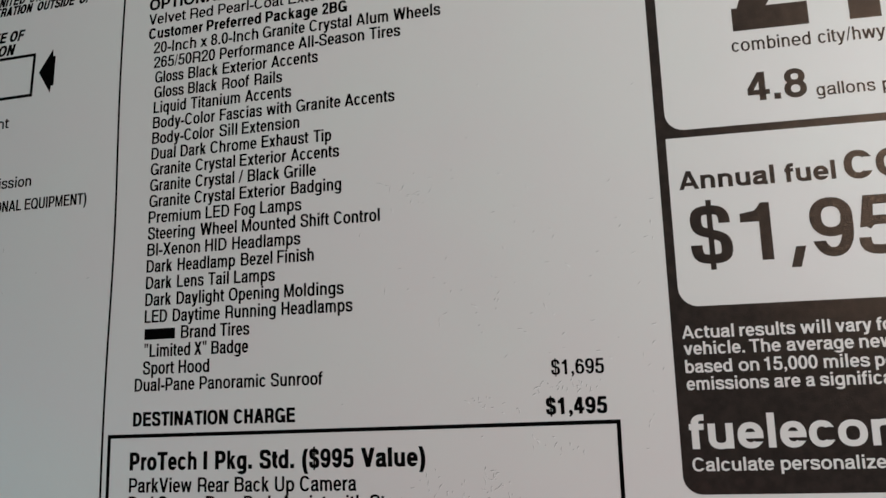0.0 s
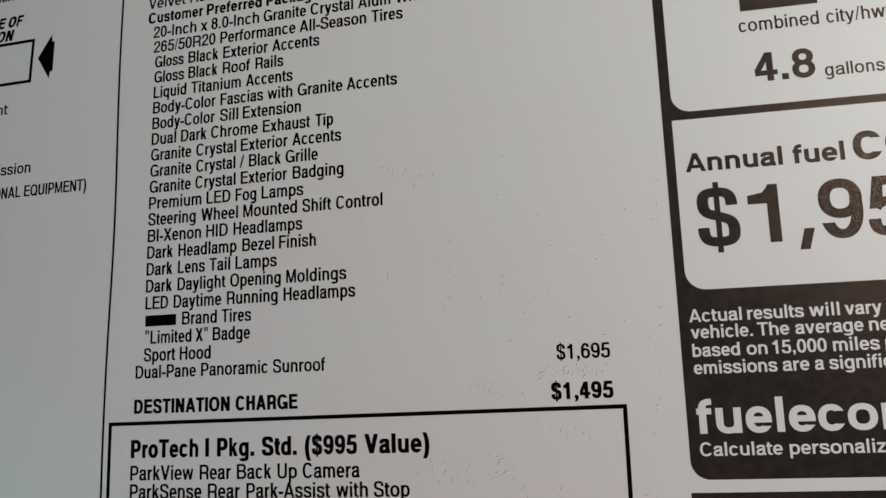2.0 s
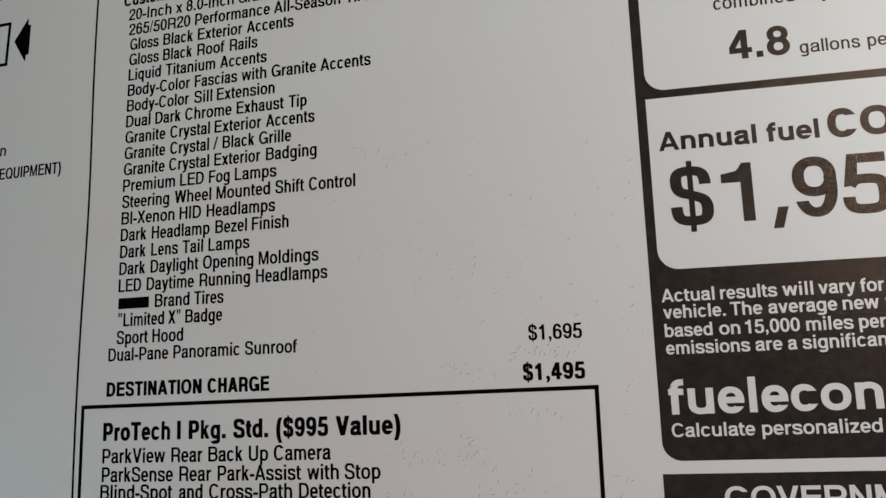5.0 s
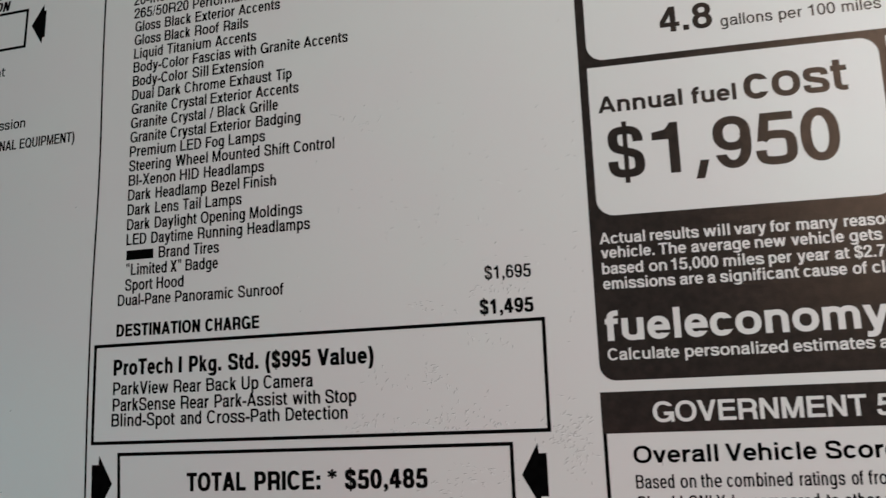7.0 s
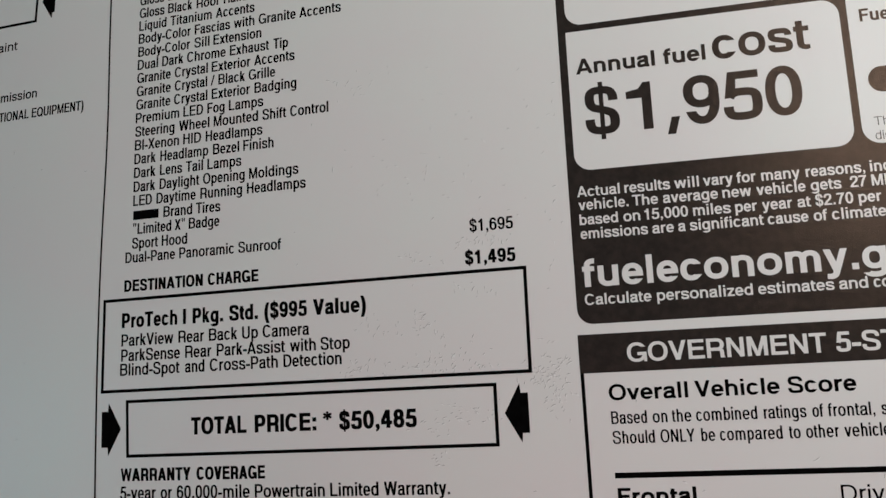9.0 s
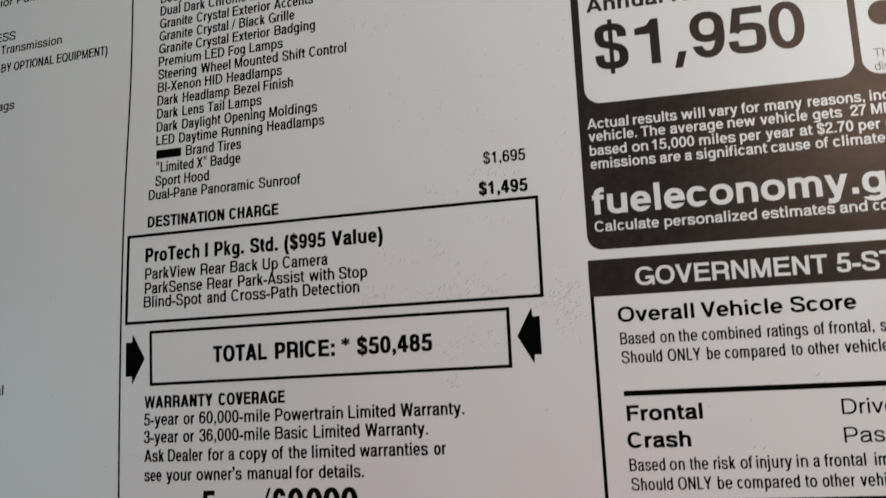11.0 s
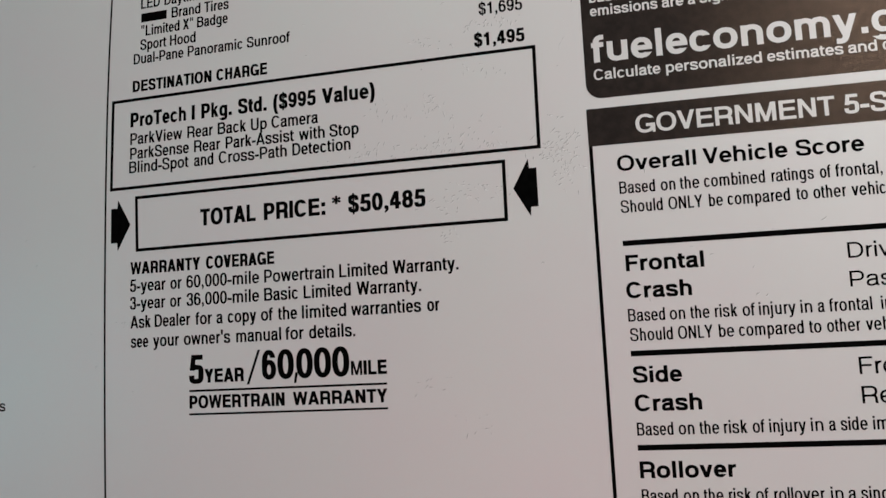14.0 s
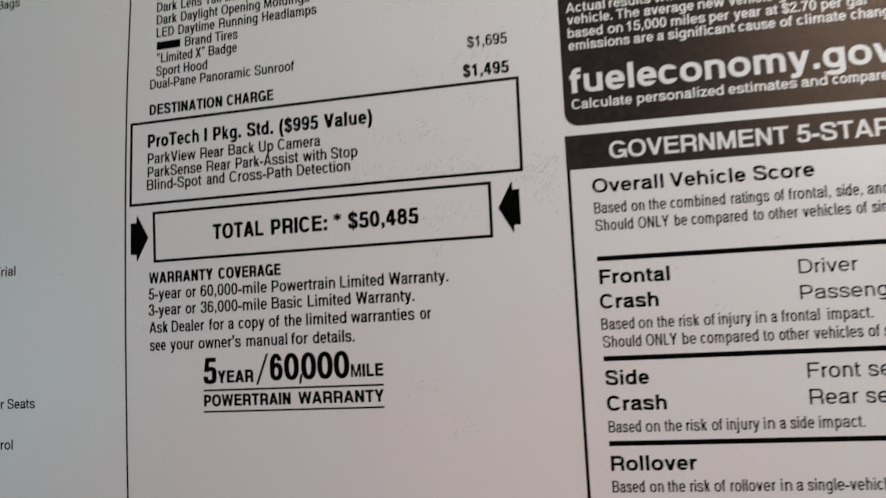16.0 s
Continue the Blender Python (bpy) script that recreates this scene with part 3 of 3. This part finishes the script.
        co, faces = glyph(ch, fat)
        g0, g1 = min(p[0] for p in co), max(p[0] for p in co)
        if ch in NARROW:
            half = max(NARROW[ch] * sx, stem * 1.05) / 2
            lo, hi = mid - half, mid + half
        elif ch == '"':
            half = 0.16 * sx
            lo, hi = mid - half, mid + half
            top = max(p[1] for p in co)
            co = [(x, top - 0.85 * (top - y), d) for x, y, d in co]
        elif ch == "*":
            lo, hi = mid - 0.2 * sx, mid + 0.2 * sx
            co = [(x, 0.56 + (y - 0.5) * 0.72, d) for x, y, d in co]
        push = min(max(0.0, (stem * (g1 - g0) - (0.09 + 2 * fat) * (hi - lo)) / max(hi - lo - stem, 0.3 * stem) / 2), 0.08)
        if ch in "*\"'/-,":
            push = 0.0
        k = (hi - lo) / (g1 - g0 + 2 * push)
        for copy, shift in enumerate((0.0, 2 * push, push) if push > 0.03 else (0.0, 2 * push) if push > 0.002 else (0.0,)):
            put([(lo + (x - g0 + shift) * k, up(y), d / fat if fat else 0.0) for x, y, d in co], faces, 0.7 * copy)
    return part(name, lay(bm, level, 20.0), mat or INK, parent or sticker, label)


LIGHT, REG, BOLD, HEAVY = 0.145, 0.175, 0.225, 0.24

# the dividing rule and the list of options
bm = bmesh.new()
edge = []
for k in range(132):
    z = -150 + 2 * k
    x = -1.38 + 0.75 * math.exp(-((z - 37) / 24) ** 2)     # it bows a little, as the paper does
    edge.append((bm.verts.new((x - 0.22, 0, z)), bm.verts.new((x + 0.22, 0, z))))
for (p, q), (r, t) in zip(edge, edge[1:]):
    bm.faces.new((p, q, t, r))
part("divider_line", lay(bm, 1), INK, sticker)
PITCH = 3.173
TOP = 77.52
write("OPTIONAL EQUIPMENT", 4.5, 42.0, TOP + 2 * PITCH, 2.5, weight=HEAVY, name="heading")
write("Velvet Red Pearl-Coat Exterior Paint", 4.55, 53.0, TOP + PITCH, 2.3, weight=REG)
write("Customer Preferred Package 2BG", 4.66, 46.78, TOP, 2.35, weight=BOLD, name="heading", stops=(4.7, 16.7, 17.5, 29.2, 30.1, 40.9, 41.8, 46.8))

def option(row, text, *stops):
    write(text, 0, 0, TOP - row * PITCH - 0.04, 2.4, weight=REG, stops=stops)


option(1, "20-Inch x 8.0-Inch Granite Crystal Alum Wheels", 6, 15.4, 16.3, 17.8, 18.6, 28.7, 29.6, 38.3, 39.2, 47.6, 48.6, 54.9, 55.9, 64.9)
option(2, "265/50R20 Performance All-Season Tires", 6.2, 19.6, 20.6, 36.2, 37, 50.2, 51.2, 57.2)
option(3, "Gloss Black Exterior Accents", 6.6, 12.9, 13.9, 20.3, 21.3, 30.6, 31.5, 41)
option(4, "Gloss Black Roof Rails", 6.6, 13.1, 14, 20.2, 21.3, 27, 28.1, 33.8)
option(5, "Liquid Titanium Accents", 6.6, 13.7, 14.7, 25.2, 26.2, 35.7)
option(6, "Body-Color Fascias with Granite Accents", 6.6, 20, 21, 29.8, 30.7, 35.7, 36.7, 45.5, 46.3, 55.9)
option(7, "Body-Color Sill Extension", 6.6, 19.9, 21, 24.7, 25.7, 37.4)
option(8, "Dual Dark Chrome Exhaust Tip", 6.6, 11.8, 12.9, 18.3, 19.2, 28.8, 29.8, 39.2, 40.2, 43.7)
option(9, "Granite Crystal Exterior Accents", 6.6, 15.2, 16.2, 24.4, 25.4, 34.8, 35.7, 45.2)
option(10, "Granite Crystal / Black Grille", 6.6, 15.3, 16.3, 24.3, 25.2, 26.2, 27.1, 33.5, 34.4, 40.7)
option(11, "Granite Crystal Exterior Badging", 6.6, 15.3, 16.2, 24.4, 25.5, 34.7, 35.8, 45.6)
option(12, "Premium LED Fog Lamps", 6.6, 17.6, 18.6, 23.5, 24.5, 28.7, 29.7, 37.9)
option(13, "Steering Wheel Mounted Shift Control", 6.6, 16.5, 17.6, 25, 26.1, 36.7, 37.7, 43.2, 44.1, 52.7)
option(14, "BI-Xenon HID Headlamps", 6.6, 17.7, 18.7, 23.1, 24.2, 37.7)
option(15, "Dark Headlamp Bezel Finish", 6.6, 12, 13.1, 24.9, 26, 32.2, 33.2, 40.3)
option(16, "Dark Lens Tail Lamps", 6.6, 12, 13.1, 18.6, 19.5, 23.6, 24.7, 32.8)
option(17, "Dark Daylight Opening Moldings", 6.6, 12, 13.1, 22.8, 23.7, 33.6, 34.6, 45.9)
option(18, "LED Daytime Running Headlamps", 6.6, 11.3, 12.4, 22, 23.1, 33, 34.1, 47.5)
option(20, '"Limited X" Badge', 6.6, 16.2, 17, 19.6, 20.4, 27.7)
option(21, "Sport Hood", 6.6, 13, 13.9, 20.1)
option(19, "Brand Tires", 14.2, 21.2, 22.1, 27.9)
rule("masked_word", 6.7, TOP - 19 * PITCH, 13.0, TOP - 19 * PITCH + 2.0, sticker)
write("Dual-Pane Panoramic Sunroof", 4.97, 41.6, 7.8, 2.35, weight=REG, stops=(5, 17.2, 18.2, 31.2, 32.1, 41.85))
write("$1,695", 81.7, 90.3, 8.0, 2.45, weight=REG, name="price")
write("DESTINATION CHARGE", 4.87, 36.7, 1.5, 2.55, weight=0.235, name="heading", stops=(4.9, 23.9, 25, 36.7))
write("$1,495", 80.5, 90.4, 1.58, 2.7, weight=BOLD, name="price")

# the framed package and the total
package = border("package_box", (-0.2, 0.1), (92.38, 0.5), (92.25, -19.88), (-0.33, -19.95), 0.67, sticker)
write("ProTech I Pkg. Std. ($995 Value)", 4.45, 59.2, -6.3, 3.2, package, 0.232, name="heading", stops=(4.5, 17.9, 19.2, 20, 21.5, 28.4, 30, 36.3, 37.95, 47.3, 48.65, 59.9))
write("ParkView Rear Back Up Camera", 4.4, 47.7, -10.18, 2.55, package, REG, stops=(4.5, 17, 18.2, 24.2, 25.3, 31.8, 32.9, 36.5, 37.5, 47.7))
write("ParkSense Rear Park-Assist with Stop", 4.4, 56.25, -13.4, 2.55, package, REG, stops=(4.5, 18.6, 19.8, 25.9, 27.1, 42.4, 43.5, 49.1, 50.1, 56.3))
write("Blind-Spot and Cross-Path Detection", 4.35, 54.5, -16.42, 2.55, package, REG, stops=(4.3, 18.5, 19.8, 24.3, 25.5, 40.8, 42, 54.5))
total = border("total_price_box", (5.8, -21.55), (85.32, -21.42), (85.28, -33.28), (6.05, -33.45), 0.67, sticker)
write("TOTAL PRICE: * $50,485", 21.2, 69.4, -29.15, 3.5, total, 0.235, name="total_price", stops=(21.2, 33.7, 35.5, 48.6, 50.3, 52, 53.6, 69.4))


def arrow(name, tip, base, z, turn, k=1.0):
    """A block arrow of a head with swept barbs and a short shaft."""
    head = tip + turn * 3.05
    shaft = tip + turn * 3.2
    pts = [(tip, z), (head, z + 5.5 * k), (shaft, z + 3.65 * k), (base, z + 3.7 * k), (base, z - 3.75 * k), (shaft, z - 3.75 * k), (head, z - 5.5 * k)]
    part(name, lay(polygon(*pts), 1, 50.0), INK, sticker)


arrow("arrow", 4.74, 0.02, -27.5, -1)
arrow("arrow", 86.6, 91.17, -27.2, 1)
arrow("arrow", -20.8, -17.0, 73.85, 1, 0.88)

# the warranty text
write("WARRANTY COVERAGE", 4.77, 37.55, -38.2, 2.6, weight=0.237, name="heading", stops=(4.8, 21.1, 22.4, 37.6))
write("5-year or 60,000-mile Powertrain Limited Warranty.", 4.75, 75.2, -41.85, 2.6, weight=REG, stops=(4.7, 13.1, 14.2, 16.8, 17.9, 34.2, 35.3, 50.2, 51.3, 61.2, 62.3, 75.2))
write("3-year or 36,000-mile Basic Limited Warranty.", 4.75, 67.7, -45.53, 2.6, weight=REG, stops=(4.7, 13, 14.1, 16.7, 17.9, 34.1, 35.2, 42.6, 43.7, 53.6, 54.8, 67.7))
write("Ask Dealer for a copy of the limited warranties or", 4.75, 71.2, -49.47, 2.6, weight=REG, stops=(4.8, 9.6, 10.5, 18.7, 19.9, 23.6, 24.6, 26, 27.1, 33.4, 34.4, 37, 38.1, 42.2, 43.3, 52.5, 53.5, 67.6, 68.8, 71.2))
write("see your owner's manual for details.", 4.85, 54.0, -53.48, 2.6, weight=REG, stops=(4.9, 9, 10.1, 16.1, 17.2, 27.6, 28.9, 38.6, 39.6, 43.5, 44.6, 54.1))
emblem = rule("powertrain_emblem", 18.3, -63.0, 60.25, -62.58, sticker)
write("5", 18.3, 21.55, -61.33, 5.75, emblem, 0.207, name="numeral")
write("YEAR", 21.75, 30.45, -61.25, 2.75, emblem, 0.245, name="word")
part("slash", lay(polygon((31.0, -61.9), (31.55, -61.9), (34.05, -55.2), (33.5, -55.2)), 1), INK, emblem)
write("6 0 , 0 0 0", 0, 0, -61.1, 5.75, emblem, 0.207, name="numeral", stops=(34.35, 37.4, 37.7, 41.2, 41.1, 42.0, 41.7, 45.2, 45.4, 49.0, 49.2, 52.75))
write("MILE", 53.05, 60.3, -60.95, 2.75, emblem, 0.245, name="word")
write("POWERTRAIN WARRANTY", 18.3, 60.2, -66.32, 2.6, emblem, 0.245, name="word", stops=(18.3, 39.05, 40.8, 60.2))
rule("lower_line", 18.2, -67.66, 60.2, -67.26, emblem)

# the left column, of which the line ends are seen
write("UNITED STATES", 0, 0, 90.4, 2.1, weight=0.26, slant=0.2, name="heading", stops=(-34.2, -26.1, -24.9, -17.4))
write("REGISTRATION OUTSIDE OF", 0, 0, 88.1, 2.1, weight=0.26, slant=0.2, name="heading", stops=(-39.9, -24.2, -22.9, -13.7, -12.5, -9.7))
write("STATE OF", -38.5, -25.6, 81.85, 2.45, weight=0.25, slant=0.2, name="heading")
write("INATION", -39.0, -27.7, 78.8, 2.45, weight=0.25, slant=0.2, name="heading")
border("blank_box", (-75.0, 78.4), (-21.9, 78.4), (-22.0, 68.75), (-75.0, 68.75), 0.66, sticker)
write("Exterior Paint", -48.0, -27.1, 62.45, 2.3, weight=REG)
write("LESS", -42.2, -34.4, 52.85, 2.3, weight=REG)
write("Speed Transmission", -47.8, -20.5, 49.45, 2.3, weight=REG)
write("BY OPTIONAL EQUIPMENT)", -38.0, -7.35, 44.55, 2.3, weight=REG)
write("Air Bags", -45.2, -33.2, 34.55, 2.3, weight=REG)
write("Trial", -38.2, -32.05, -33.9, 2.3, weight=REG)
write("er Seats", -37.6, -26.15, -65.6, 2.3, weight=REG)
write("Control", -42.8, -32.4, -75.1, 2.3, weight=REG)

# the fuel economy panel
fuel = rounded("fuel_economy_panel", 101.42, -11.42, 279.0, 116.0, (2.9, 2.9, 2.9, 2.9), TONER, 1, sticker, "dark brown-black panel with rounded white fields")
rounded("white_field", 103.1, 47.85, 230.0, 113.0, (3.1, 3.1, 3.1, 3.1), PAPER, 2, fuel)
rounded("white_field", 102.95, 18.08, 153.4, 46.5, (3.2, 3.2, 3.2, 0), PAPER, 2, fuel)
rounded("white_field", 154.75, 18.05, 277.3, 46.5, (3.2, 3.2, 3.2, 0), PAPER, 2, fuel)
write("2 1", 0, 0, 64.45, 20.5, fuel, HEAVY, TONER, 3, "numeral", stops=(115.5, 127.7, 130.8, 139.0))
write("combined city/hwy", 115.0, 139.2, 60.75, 2.35, fuel, 0.142, TONER, 3)
write("4.8", 116.8, 126.15, 51.8, 4.95, fuel, 0.21, TONER, 3, "numeral")
write("gallons per 100 miles", 127.55, 154.8, 51.7, 2.15, fuel, 0.148, TONER, 3)
write("Annual fuel", 104.5, 128.87, 37.5, 3.15, fuel, BOLD, TONER, 3, "heading")
write("cost", 130.3, 147.75, 37.3, 6.3, fuel, 0.195, TONER, 3, "heading")
write("$ 1 , 9 5 0", 0, 0, 25.0, 9.45, fuel, 0.19, TONER, 3, "price", stops=(105.6, 112.15, 113.6, 118.3, 120.8, 123.3, 124.2, 130.7, 131.3, 138.3, 138.95, 145.4))
write("Fuel", 156.8, 162.5, 41.4, 2.45, fuel, 0.2, TONER, 3, "heading")
pill = rounded("rating_scale", 156.85, 27.6, 200.0, 32.45, (2.4, 2.4, 2.4, 2.4), TONER, 3, fuel)
write("This", 156.9, 161.3, 21.4, 1.6, fuel, 0.09, TONER, 3)
write("distrib", 156.85, 162.3, 18.77, 1.6, fuel, 0.09, TONER, 3)
write("1", 160.9, 161.9, 28.75, 2.15, pill, BOLD, PAPER, 4, "numeral")
write("Actual results will vary for many reasons, including", 103.05, 154.65, 12.95, 2.08, fuel, 0.185, PAPER, 2, stops=(103, 111, 111.9, 120.3, 121.1, 125.5, 126.3, 131.6, 132.3, 135.6, 136.6, 143.3, 144.3, 154.5, 155.3, 166.3))
write("vehicle. The average new vehicle gets 27 MPG", 103.05, 161.0, 10.35, 2.08, fuel, 0.185, PAPER, 2, stops=(103.1, 112.4, 113.2, 117.9, 118.8, 128.7, 129.5, 134.6, 135.5, 144, 144.9, 150.1, 151.6, 154.4, 155.2, 161))
write("based on 15,000 miles per year at $2.70 per gal", 103.1, 151.8, 7.47, 2.08, fuel, 0.185, PAPER, 2, stops=(103.1, 110.3, 111.3, 114.4, 115.2, 123.1, 124, 130.7, 131.5, 135.3, 136.2, 141.4, 142.3, 144.6, 145.4, 151.8, 152.7, 156.5, 157.4, 160.9))
write("emissions are a significant cause of climate change", 103.05, 156.85, 4.75, 2.08, fuel, 0.185, PAPER, 2, stops=(103.1, 115.6, 116.4, 120.3, 121.1, 122.4, 123.2, 136.2, 136.9, 143.9, 144.8, 147.1, 147.9, 157, 157.9, 166.4))
write("fueleconomy.gov", 102.9, 145.1, -4.45, 5.35, fuel, 0.212, PAPER, 2, "heading", upto="fueleconom")
write("Calculate personalized estimates and compare", 102.97, 152.5, -7.85, 2.08, fuel, 0.185, PAPER, 2, stops=(103, 115.2, 116.2, 133.1, 134, 146.9, 147.7, 152.5, 153.4, 163.5))

# the safety rating panel
safety = border("safety_rating_panel", (101.2, -13.37), (279.0, -13.37), (279.0, -88.2), (101.2, -88.2), 0.66, sticker, "white panel in a black frame under a dark heading bar")
rule("heading_bar", 101.17, -20.5, 279.0, -13.36, safety, TONER, 2)
write("GOVERNMENT 5-STAR", 109.95, 144.5, -18.8, 3.5, safety, 0.2, PAPER, 3, "heading", upto="GOVERNMENT")
write("Overall Vehicle Score", 106.15, 148.65, -25.63, 2.9, safety, 0.21, name="heading", stops=(106.1, 120.1, 121.4, 135.9, 137.3, 148.6))
write("Based on the combined ratings of frontal, side, and", 106.2, 151.4, -29.9, 2.3, safety, LIGHT, stops=(106.2, 112.6, 113.6, 116.2, 117, 120.4, 121.2, 131.7, 132.8, 139.9, 140.9, 142.7, 143.5, 151.3, 152.2, 157, 157.8, 161.6))
write("Should ONLY be compared to other vehicles of similar", 106.2, 154.5, -33.46, 2.3, safety, LIGHT, stops=(106.2, 113.7, 114.7, 120.7, 121.8, 124.2, 125, 135.6, 136.7, 138.6, 139.5, 144.9, 145.8, 154.5, 155.5, 157.4, 158.3, 165))
for z in (-39.1, -59.15, -75.86):
    rule("rule", 106.1, z - 0.5, 275.0, z + 0.5, safety)
write("Frontal", 106.35, 119.97, -44.25, 2.95, safety, BOLD, name="heading")
write("Crash", 106.1, 117.6, -49.2, 2.95, safety, BOLD, name="heading")
write("Driver", 144.15, 154.8, -44.3, 2.75, safety, LIGHT)
write("Passenger", 144.05, 157.4, -49.3, 2.75, safety, LIGHT, upto="Passen")
write("Based on the risk of injury in a frontal impact.", 106.15, 156.7, -53.4, 2.3, safety, LIGHT, stops=(106.1, 112.6, 113.4, 116.1, 117, 120.3, 121.2, 125, 125.9, 128, 128.7, 134.8, 135.6, 137.5, 138.4, 139.5, 140.3, 147.2, 148.7, 156.7))
write("Should ONLY be compared to other vehicles of similar", 106.15, 157.6, -56.92, 2.3, safety, LIGHT, stops=(106.2, 113.7, 114.6, 120.6, 121.6, 124.2, 125, 135.8, 136.7, 138.7, 139.6, 145, 145.9, 154.7, 155.6, 157.6, 158.4, 165))
write("Side", 106.2, 114.7, -64.4, 2.95, safety, BOLD, name="heading")
write("Crash", 106.15, 117.75, -69.45, 2.95, safety, BOLD, name="heading")
write("Front seat", 144.15, 153.6, -64.3, 2.95, safety, LIGHT, upto="Front")
write("Rear seat", 144.15, 152.8, -69.28, 2.95, safety, LIGHT, upto="Rear")
write("Based on the risk of injury in a side impact.", 106.2, 153.6, -73.72, 2.3, safety, LIGHT, stops=(106.2, 112.5, 113.4, 116.1, 117, 120.3, 121.1, 125, 125.9, 127.9, 128.7, 134.7, 135.5, 137.5, 138.4, 139.5, 140.3, 144.6, 145.5, 153.6))
write("Rollover", 106.2, 122.6, -81.2, 2.95, safety, BOLD, name="heading")
write("Based on the risk of rollover in a single-vehicle", 106.25, 149.1, -85.39, 2.3, safety, LIGHT, stops=(106.2, 112.4, 113.4, 116, 116.8, 120.1, 121, 124.7, 125.5, 127.6, 128.5, 136.7, 137.7, 139.7, 140.5, 141.7, 142.5, 157.8))


# ---- scuffs: tiny creases pressed into the coated paper, shade and lit edge painted flat ----
def scuffs(name, spots, mat, offset):
    rng = random.Random(3)
    bm = bmesh.new()
    for cx, cz, wide, high, count, lean in spots:
        for _ in range(round(count * 1.3)):
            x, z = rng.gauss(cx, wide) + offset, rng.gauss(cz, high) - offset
            a = rng.gauss(lean, 32) if rng.random() < 0.6 else rng.uniform(0, 180)
            a = radians(a)
            n, w = rng.uniform(0.3, 0.9) + 0.5 * (rng.random() < 0.22), rng.uniform(0.035, 0.09)
            bend = rng.uniform(-0.6, 0.6)
            side = []
            for k in range(5):
                s = k / 4 - 0.5
                b = a + bend * s
                half = w * (1 - abs(2 * s)) + 0.008
                px, pz = x + n * s * math.cos(b), z + n * s * math.sin(b)
                side.append((bm.verts.new((px - half * math.sin(b), 0, pz + half * math.cos(b))), bm.verts.new((px + half * math.sin(b), 0, pz - half * math.cos(b)))))
            for (p, q), (r, t) in zip(side, side[1:]):
                bm.faces.new((p, q, t, r))
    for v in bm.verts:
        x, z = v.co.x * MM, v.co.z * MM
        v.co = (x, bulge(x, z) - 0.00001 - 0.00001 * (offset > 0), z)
    ob = part(name, bm, mat, sticker)
    ob["kind"] = "stuff"
    return ob


# clusters: centre, spread across and up, strokes, lean in degrees
SPOTS = ((71.8, -9.0, 1.2, 1.1, 18, 60), (77.0, -15.2, 3.2, 2.2, 20, 72), (73.2, -17.2, 1.4, 1.0, 10, 70), (63.0, -17.6, 6.0, 1.4, 15, 80), (82.8, -18.3, 1.2, 0.5, 8, 80), (95.4, -20.8, 1.5, 0.8, 28, 25), (95.8, -19.0, 2.0, 2.6, 16, 40), (94.6, -20.4, 2.4, 1.4, 14, 25), (97.0, -18.4, 2.0, 0.8, 12, 45),
         (96.4, -24.8, 1.6, 2.0, 24, 40), (82.5, -3.2, 2.6, 0.9, 11, 60), (84.0, 6.0, 2.4, 0.7, 18, 75), (58.8, -17.0, 2.2, 1.4, 14, 65), (63.0, -10.2, 4.0, 1.5, 14, 50),
         (78.0, -26.6, 3.4, 1.5, 26, 0), (73.0, -29.5, 3.0, 1.4, 14, 10), (74.0, -35.0, 1.6, 0.9, 9, 30), (70.0, -18.0, 6.0, 1.0, 12, 70), (57.0, 41.2, 3.2, 1.8, 14, 150), (65.0, 20.0, 5.0, 3.5, 10, 30), (78.0, 20.0, 6.0, 4.0, 12, 160),
         (72.0, 3.4, 5.0, 1.2, 12, 20), (69.4, -64.6, 2.2, 1.6, 7, 20), (77.0, -70.0, 1.6, 1.5, 7, 30), (4.0, -48.6, 1.3, 0.5, 8, 5), (75.0, 32.0, 18.0, 12.0, 26, 10), (30.0, -10.0, 40.0, 40.0, 12, 45),
         (125.0, 22.0, 14.0, 3.0, 12, 40), (130.0, -44.0, 20.0, 10.0, 12, 40), (97.0, 12.0, 2.0, 20.0, 12, 40), (-18.0, 0.0, 12.0, 40.0, 10, 45))
scuffs("scuff_shading", SPOTS, SCUFF_SHADE, 0.0)
# The same strokes, shifted right and down, as each crease's painted lit edge.
scuffs("scuff_shading", SPOTS, SCUFF_LIT_EDGE, 0.09)
